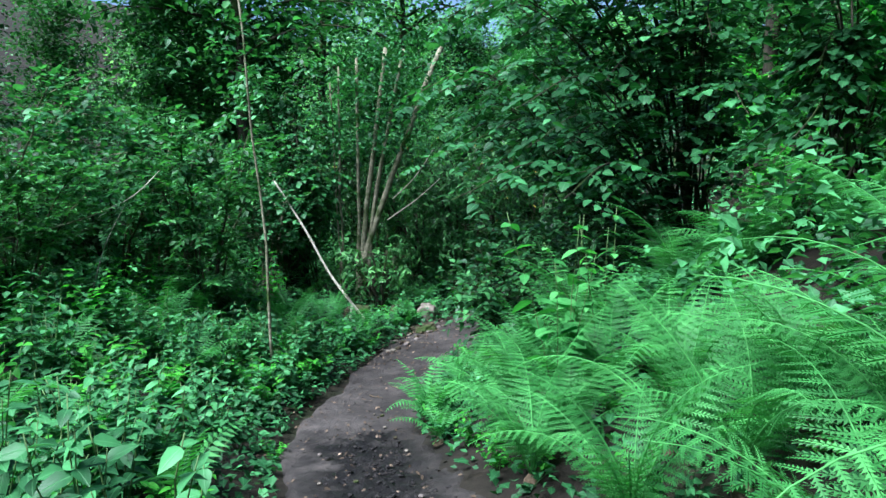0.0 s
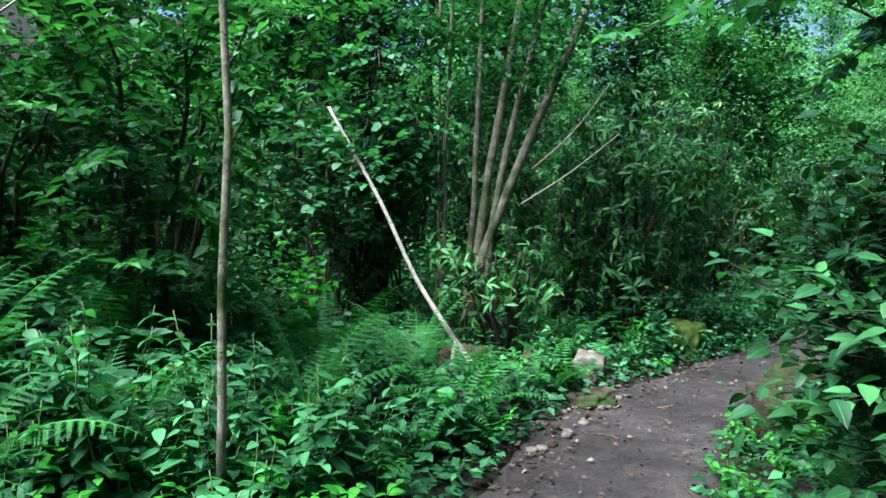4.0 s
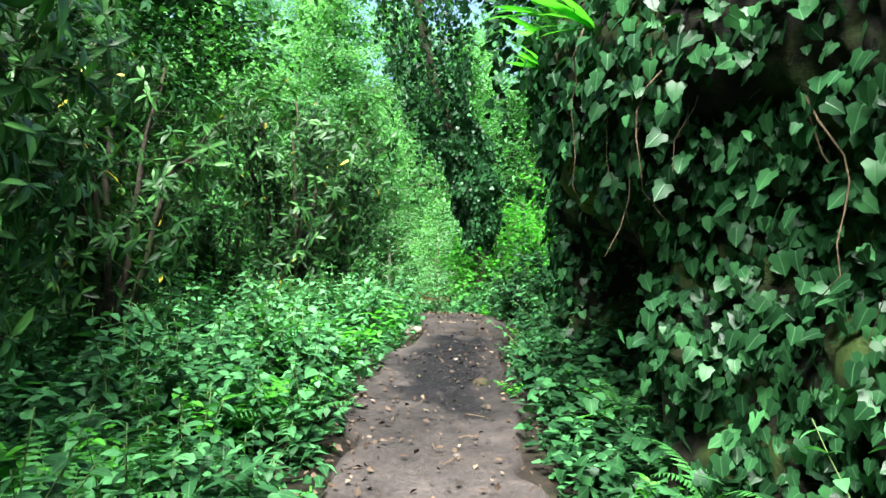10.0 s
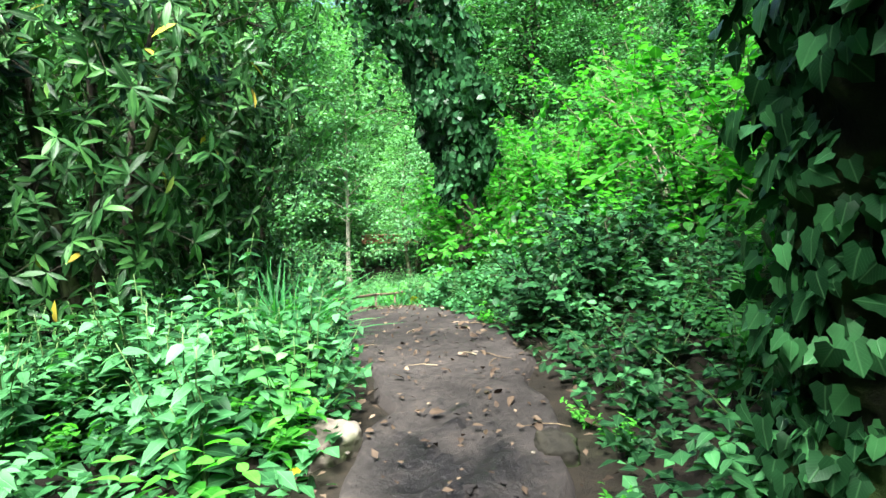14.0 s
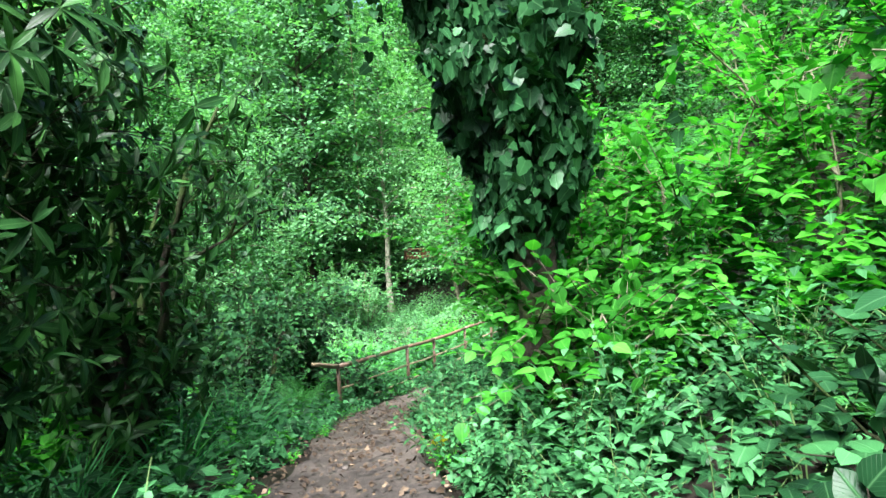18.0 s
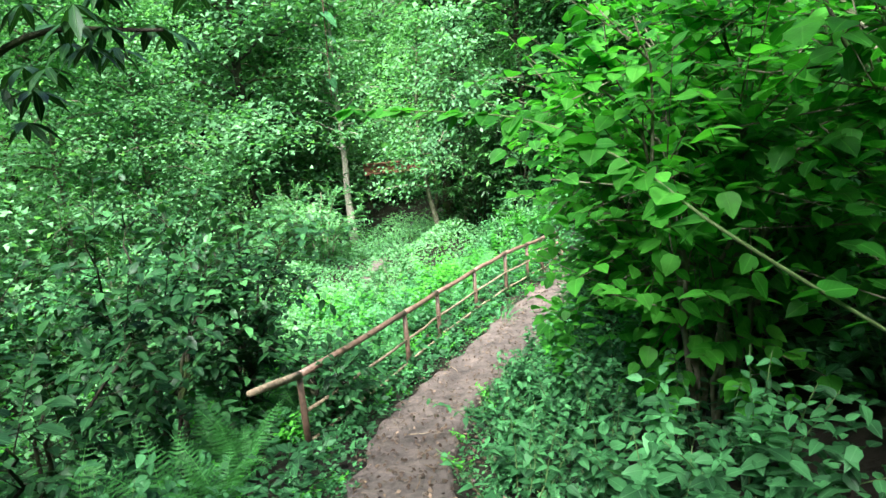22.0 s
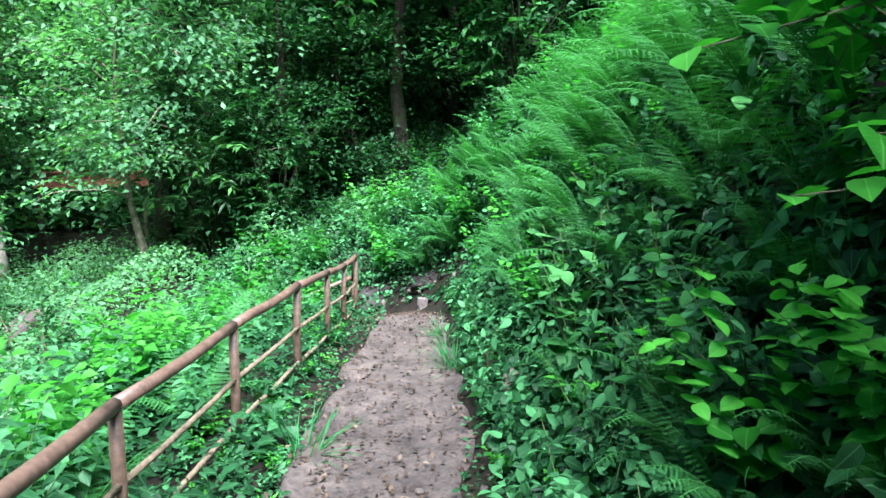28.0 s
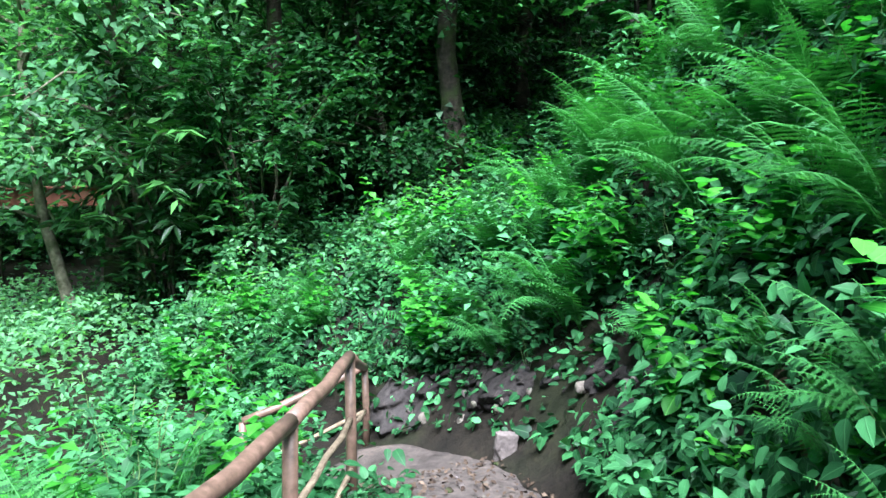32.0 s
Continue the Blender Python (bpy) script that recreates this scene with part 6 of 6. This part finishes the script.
for n, u0, u1, d0, d1, kinds, s0, s1, patch in [
        (220, 2.0, 5.4, -3.8, -0.8, (0, 1, 2, 2, 3), 0.9, 1.4, 0), (90, 2.2, 5.0, 0.95, 3.0, (2, 3, 0), 0.5, 0.8, 0), (90, 1.8, 6.0, -7.5, -3.4, (1, 4, 0), 0.9, 1.35, 1), (150, 2.6, 6.0, -6.5, -3.0, (1, 4, 5), 1.0, 1.5, 1), (40, 3.4, 6.6, 0.75, 2.2, (2, 3, 0), 0.6, 0.9, 0),
        (60, 2.0, 6.6, 2.0, 6.0, (1, 4, 0), 0.9, 1.3, 1), (110, 5.0, 7.8, -3.0, -0.85, (2, 3, 0), 0.6, 0.95, 0), (70, 4.6, 6.0, -3.2, -1.0, (3, 2, 3), 0.9, 1.3, 0), (70, 6.8, 8.4, 1.5, 3.2, (0, 3, 1), 0.8, 1.2, 0), (240, 7.4, 11.6, -3.2, -0.8, (0, 1, 2, 3, 2), 0.85, 1.3, 0),
        (90, 6.8, 11.5, -6.0, -2.8, (1, 4, 0), 0.9, 1.3, 1), (45, 6.5, 9.8, 0.8, 1.5, (3, 2), 0.4, 0.65, 0), (40, 10.6, 12.6, -2.8, -0.85, (2, 3, 4), 0.8, 1.1, 0),
        (100, 9.8, 13.6, 0.9, 2.8, (4, 2, 0), 0.7, 1.0, 0), (150, 9.6, 14, 2.4, 6.5, (5, 1, 4), 0.9, 1.4, 1), (110, 13, 17, 1.0, 2.6, (4, 5, 0, 2), 0.65, 1.0, 0), (60, 14.0, 17.4, 0.5, 1.6, (4, 0, 1, 2), 0.6, 1.0, 0),
        (60, 12.6, 16.6, -2.4, -0.9, (2, 3, 0), 0.55, 0.95, 0), (620, 13, 22, -9, -1.9, (3, 5, 1, 2, 4), 0.8, 1.2, 1), (130, 16.3, 21.5, 0.95, 3.0, (4, 2, 3), 0.5, 0.8, 0), (170, 16.3, 20.5, 1.0, 2.6, (2, 3, 5, 0), 0.5, 0.85, 0), (60, 12.4, 14.2, 0.4, 1.1, (4, 2, 0), 0.5, 0.8, 0),
        (150, 15.5, 22, 3.2, 6.5, (5, 1, 4), 0.8, 1.3, 1), (60, 16.2, 20.8, -1.5, -0.8, (3, 2), 0.35, 0.6, 0), (190, 14.5, 22.5, -4.5, -1.4, (0, 2, 3, 4), 0.7, 1.15, 0), (230, 12, 20.2, 0.15, 0.95, (2, 3, 4), 0.3, 0.55, 0), (130, 12, 20.8, -0.95, -0.5, (2, 3), 0.25, 0.5, 0), (260, 20.6, 23, -6, 6, (2, 3, 4, 0), 0.7, 1.1, 0), (45, 2, 11, -0.85, -0.6, (2, 3), 0.3, 0.5, 0), (45, 3.5, 11, 0.6, 0.85, (2, 3), 0.3, 0.5, 0), (130, 6.2, 8.6, 0.85, 3.2, (2, 3, 4, 0), 0.6, 1.0, 0), (60, 7.5, 10.5, 3.2, 7.5, (4, 1), 0.9, 1.3, 1), (260, 20.6, 22.9, -9, 9, (4, 5, 1), 0.9, 1.3, 1)]:
    for x, y in strewn(n, u0, u1, d0, d1):
        herb(int(rng.choice(kinds)), x, y, rng.uniform(s0, s1), patch)
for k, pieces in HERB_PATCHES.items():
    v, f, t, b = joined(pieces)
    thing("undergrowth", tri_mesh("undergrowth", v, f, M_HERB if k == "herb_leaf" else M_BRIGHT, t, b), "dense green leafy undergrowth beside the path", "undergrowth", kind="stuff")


def cover(name, n, u0, u1, d0, d1, size, leaf, mat, high, label, category="ground cover"):
    u, d = rng.uniform(u0, u1, n), rng.uniform(d0, d1, n)
    p = np.array([lane(a, b) for a, b in zip(u, d)])
    if high > 0.1:
        un, dn, _ = nearest(p[:, 0], p[:, 1])
        p = p[off_path(un, dn, -0.05) & ~((un > 20.2) & (un < 22) & (dn > 0) & (dn < 0.95))]
        n = len(p)
    p[:, 2] = (ground_z(p[:, 0], p[:, 1]) if high > 0.1 else p[:, 2] + 0.02) + rng.beta(1.2, 3, n) * high + 0.02
    w = rng.normal(0, 1, (n, 3)) * (1, 1, 0.3)
    v, f, t, b = leaves(p, w, rng.normal(0, 0.35, (n, 3)) + (0, 0, 1), size * rng.uniform(0.5, 1.3, n), leaf, np.clip(rng.normal(0.45, 0.2, n), 0, 0.96))
    thing(name, tri_mesh(name, v, f, mat, t, b), label, category, kind="stuff")


SMALL = Leaf([(0.45, 0.33)], 0.2, 0.2)
cover("ground_cover", 16000, 1.6, 7, -5, -0.62, 0.1, SMALL, M_HERB, 0.35, "low green leaves over the forest floor")
cover("ground_cover", 9000, 1.6, 6.6, 0.6, 4, 0.1, SMALL, M_HERB, 0.3, "low green leaves over the forest floor")
cover("ground_cover", 16000, 7, 13, -4.5, -0.62, 0.1, SMALL, M_HERB, 0.35, "low green leaves over the forest floor")
cover("ground_ivy", 7000, 6.4, 10, 0.7, 3.4, 0.1, IVY, M_IVY, 0.4, "dark ivy leaves below the rock bank")
cover("ground_ivy", 16000, 7, 14, 0.62, 4.5, 0.1, SMALL, M_IVY, 0.3, "dark ivy leaves trailing over the slope")
cover("ground_cover", 28000, 12.5, 22, -8, -0.66, 0.11, SMALL, M_HERB, 0.4, "green leaves over the slope below the rail")
cover("ground_cover", 12000, 13, 21.5, 0.66, 5, 0.08, OVATE, M_HERB, 0.35, "green leaves over the bank")
cover("ground_cover", 16000, 19.8, 23, -7, 7, 0.09, OVATE, M_HERB, 0.45, "green leaves where the path turns")
cover("leaf_litter", 1900, 1.5, 14, -0.85, 0.85, 0.045, SMALL, M_LITTER, 0.015, "dry tan leaves strewn on the path", "leaf litter")
cover("ground_cover", 5000, 14, 21, -1.1, -0.35, 0.05, SMALL, M_HERB, 0.16, "small green leaves along the path's edge")
cover("ground_cover", 4000, 12, 20.2, 0.2, 1.1, 0.05, SMALL, M_HERB, 0.16, "small green leaves along the path's edge")
cover("leaf_litter", 100, 10.8, 14, -0.6, 0.7, 0.085, OVATE, M_LITTER, 0.015, "large dry leaves lying on the path", "leaf litter")
cover("leaf_litter", 900, 5.5, 9.5, -1.05, -0.3, 0.05, SMALL, M_LITTER, 0.02, "dry tan leaves strewn along the path's edge", "leaf litter")
cover("leaf_litter", 4200, 13, 21, -0.65, 0.65, 0.04, SMALL, M_LITTER, 0.015, "dry tan leaves strewn on the path", "leaf litter")


SLOPE = np.array([[(*lane(u, d)[:2], 0.0) for d in np.linspace(0.75, 5.0, 22)] for u in np.linspace(15.6, 22.4, 60)])
SLOPE[:, :, 2] = ground_z(SLOPE[:, :, 0], SLOPE[:, :, 1])
SLOPE = SLOPE[::-1]
for name, n, size, leaf, mat, label, reach in (("bank_leaves", 36000, 0.075, OVATE, M_HERB, "small green leaves covering the steep bank", 0.35), ("bank_ivy", 22000, 0.095, IVY, M_IVY, "dark ivy trailing over the steep bank", 0.08)):
    i_, j_ = rng.uniform(0, 58.9, n), rng.uniform(0, 1, n) ** 1.3 * 20.9
    a_, b_ = i_.astype(int), j_.astype(int)
    p = SLOPE[a_, b_] + (SLOPE[a_ + 1, b_] - SLOPE[a_, b_]) * (i_ - a_)[:, None] + (SLOPE[a_, b_ + 1] - SLOPE[a_, b_]) * (j_ - b_)[:, None]
    nrm = unit(np.cross(SLOPE[a_ + 1, b_] - SLOPE[a_, b_], SLOPE[a_, b_ + 1] - SLOPE[a_, b_]))
    nrm *= np.sign(nrm[:, 2:])
    bare = (np.abs(i_ - 10) < 8) & (j_ < 3) & (rng.random(n) < 0.9)
    p, nrm = p[~bare], nrm[~bare]
    m = len(p)
    p = p + nrm * rng.beta(1.3, 2.5, (m, 1)) * reach
    v, f, t, b = leaves(p, np.array((0, 0, -0.5)) + nrm * 0.5 + rng.normal(0, 0.6, (m, 3)), nrm + (0, 0, 0.5) + rng.normal(0, 0.35, (m, 3)), size * rng.uniform(0.4, 1.45, m), leaf, np.clip(rng.normal(0.52, 0.28, m), 0, 0.96))
    thing(name, tri_mesh(name, v, f, mat, t, b), label, "ground cover", kind="stuff")


def woods(name, n, x0, x1, y0, y1, size, mat, high, label, clear=5.0, leaf=PLAIN):
    x, y = rng.uniform(x0, x1, n), rng.uniform(y0, y1, n)
    d = np.full(n, 1e9)
    for a in LINE[:int(21.2 * FINE):4]:
        d = np.minimum(d, np.hypot(x - a[0], y - a[1]))
    trail = np.full(n, 1e9)
    for a in LOWER[::2]:
        trail = np.minimum(trail, np.hypot(x - a[0], y - a[1]))
    k = (d > clear) & (trail > 0.03) & (np.hypot((x - 27.8) * 0.8, y - 50.4) > 2.6)
    x, y, near = x[k], y[k], np.minimum(d[k] - clear, trail[k] - 0.2)
    m = len(x)
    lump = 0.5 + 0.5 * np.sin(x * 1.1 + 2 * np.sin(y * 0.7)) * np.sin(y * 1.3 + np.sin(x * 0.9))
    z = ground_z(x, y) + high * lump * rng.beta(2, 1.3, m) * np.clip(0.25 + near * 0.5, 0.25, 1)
    # tone follows the lumps: mounds painted lighter, shade painted into the dips
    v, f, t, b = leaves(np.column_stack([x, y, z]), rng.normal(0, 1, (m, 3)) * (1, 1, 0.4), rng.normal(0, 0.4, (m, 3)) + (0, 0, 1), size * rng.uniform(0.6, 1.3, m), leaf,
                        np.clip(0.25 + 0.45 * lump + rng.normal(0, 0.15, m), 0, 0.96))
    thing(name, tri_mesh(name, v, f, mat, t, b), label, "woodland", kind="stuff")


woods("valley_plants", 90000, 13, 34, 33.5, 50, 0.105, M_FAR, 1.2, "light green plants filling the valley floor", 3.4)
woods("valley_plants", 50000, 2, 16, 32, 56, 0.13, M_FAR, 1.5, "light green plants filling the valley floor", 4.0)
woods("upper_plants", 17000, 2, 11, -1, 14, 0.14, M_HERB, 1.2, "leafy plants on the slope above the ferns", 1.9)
# dark leaf colour here stands for deep shade under the trees
woods("far_woods", 60000, 24, 62, 30, 75, 0.17, M_DARK, 3.0, "green woodland undergrowth coloured dark for the shade under trees", 4.0, SHARD)
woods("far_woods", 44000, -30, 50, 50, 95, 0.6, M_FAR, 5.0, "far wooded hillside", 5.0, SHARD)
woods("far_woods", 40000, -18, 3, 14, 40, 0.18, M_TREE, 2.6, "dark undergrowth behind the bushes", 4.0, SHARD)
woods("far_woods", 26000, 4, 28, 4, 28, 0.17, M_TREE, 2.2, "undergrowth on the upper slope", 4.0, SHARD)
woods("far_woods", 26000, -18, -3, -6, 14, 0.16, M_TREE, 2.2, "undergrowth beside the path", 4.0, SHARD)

# ---- bushes that fill the wood ----
UNDER = []
for h, sp, st, tw, per, leaf, size, mat, bark in [(2.6, 1.3, 9, 150, 20, PLAIN, 0.115, M_HERB, M_BARK), (3.4, 1.5, 9, 170, 22, PLAIN, 0.12, M_TREE, M_BARK), (2.2, 1.4, 8, 105, 18, PLAIN, 0.14, M_BRIGHT, M_TAN),
                                                 (3.0, 1.5, 9, 190, 26, PLAIN, 0.1, M_FAR, M_TAN), (3.2, 1.4, 8, 115, 18, NARROW, 0.2, M_RHODO, M_BARK)]:
    UNDER.append(bush("bush", 0, 0, h, sp, st, tw, per, leaf, size, mat, bark, "dense leafy bush of the wood", "shrub", low=0.1, foot_r=0.025, group="woodland bushes", z=0, twig_len=0.6))


def thicket(n, x0, x1, y0, y1, kinds, s0, s1, clear=3.2):
    for _ in range(n):
        x, y = rng.uniform(x0, x1), rng.uniform(y0, y1)
        _, d, _ = nearest(np.array([x]), np.array([y]))
        if abs(d[0]) < clear:
            continue
        s = rng.uniform(s0, s1)
        copy_thing(UNDER[int(rng.choice(kinds))], pose(x, y, float(ground_z(x, y)) - 0.1, 0, 0, rng.uniform(0, 360)) @ Matrix.Diagonal((s, s, s * rng.uniform(0.85, 1.15), 1)))


thicket(26, 14, 24, 34.5, 41, (0, 2, 3), 0.3, 0.55, 2.4)
thicket(11, -10, -3, 4, 14, (0, 1, 4), 0.9, 1.3, 4.6)
thicket(8, 4, 9, 3, 12, (0, 2), 0.8, 1.1, 4)
thicket(5, -6.5, -3.4, 7, 11, (0, 1, 4), 0.8, 1.1, 3.0)
thicket(16, -8, 3, 16, 28, (1, 4, 0), 1.0, 1.4, 5)
thicket(12, 6.5, 13, 12, 18, (0, 1, 2), 0.8, 1.1, 4)
thicket(10, 1, 8, 26, 34, (1, 4, 0), 0.9, 1.3, 4.5)
thicket(14, 13, 22, 19, 30, (2, 0, 1), 0.9, 1.3, 4)
thicket(20, 5, 21, 43, 56, (3, 3, 1), 0.8, 1.5, 5)
thicket(16, 29, 40, 44, 58, (3, 3, 1), 0.8, 1.5, 5)
thicket(7, 23, 32, 54, 58, (3, 1), 0.9, 1.3, 5)
thicket(28, 25, 38, 32, 46, (1, 4, 4), 1.0, 1.5, 3.2)
thicket(8, 8, 13, 33, 40, (3, 0), 0.7, 1.0, 4)
for ob in UNDER:
    for o in (*ob.children, ob):
        bpy.data.objects.remove(o)
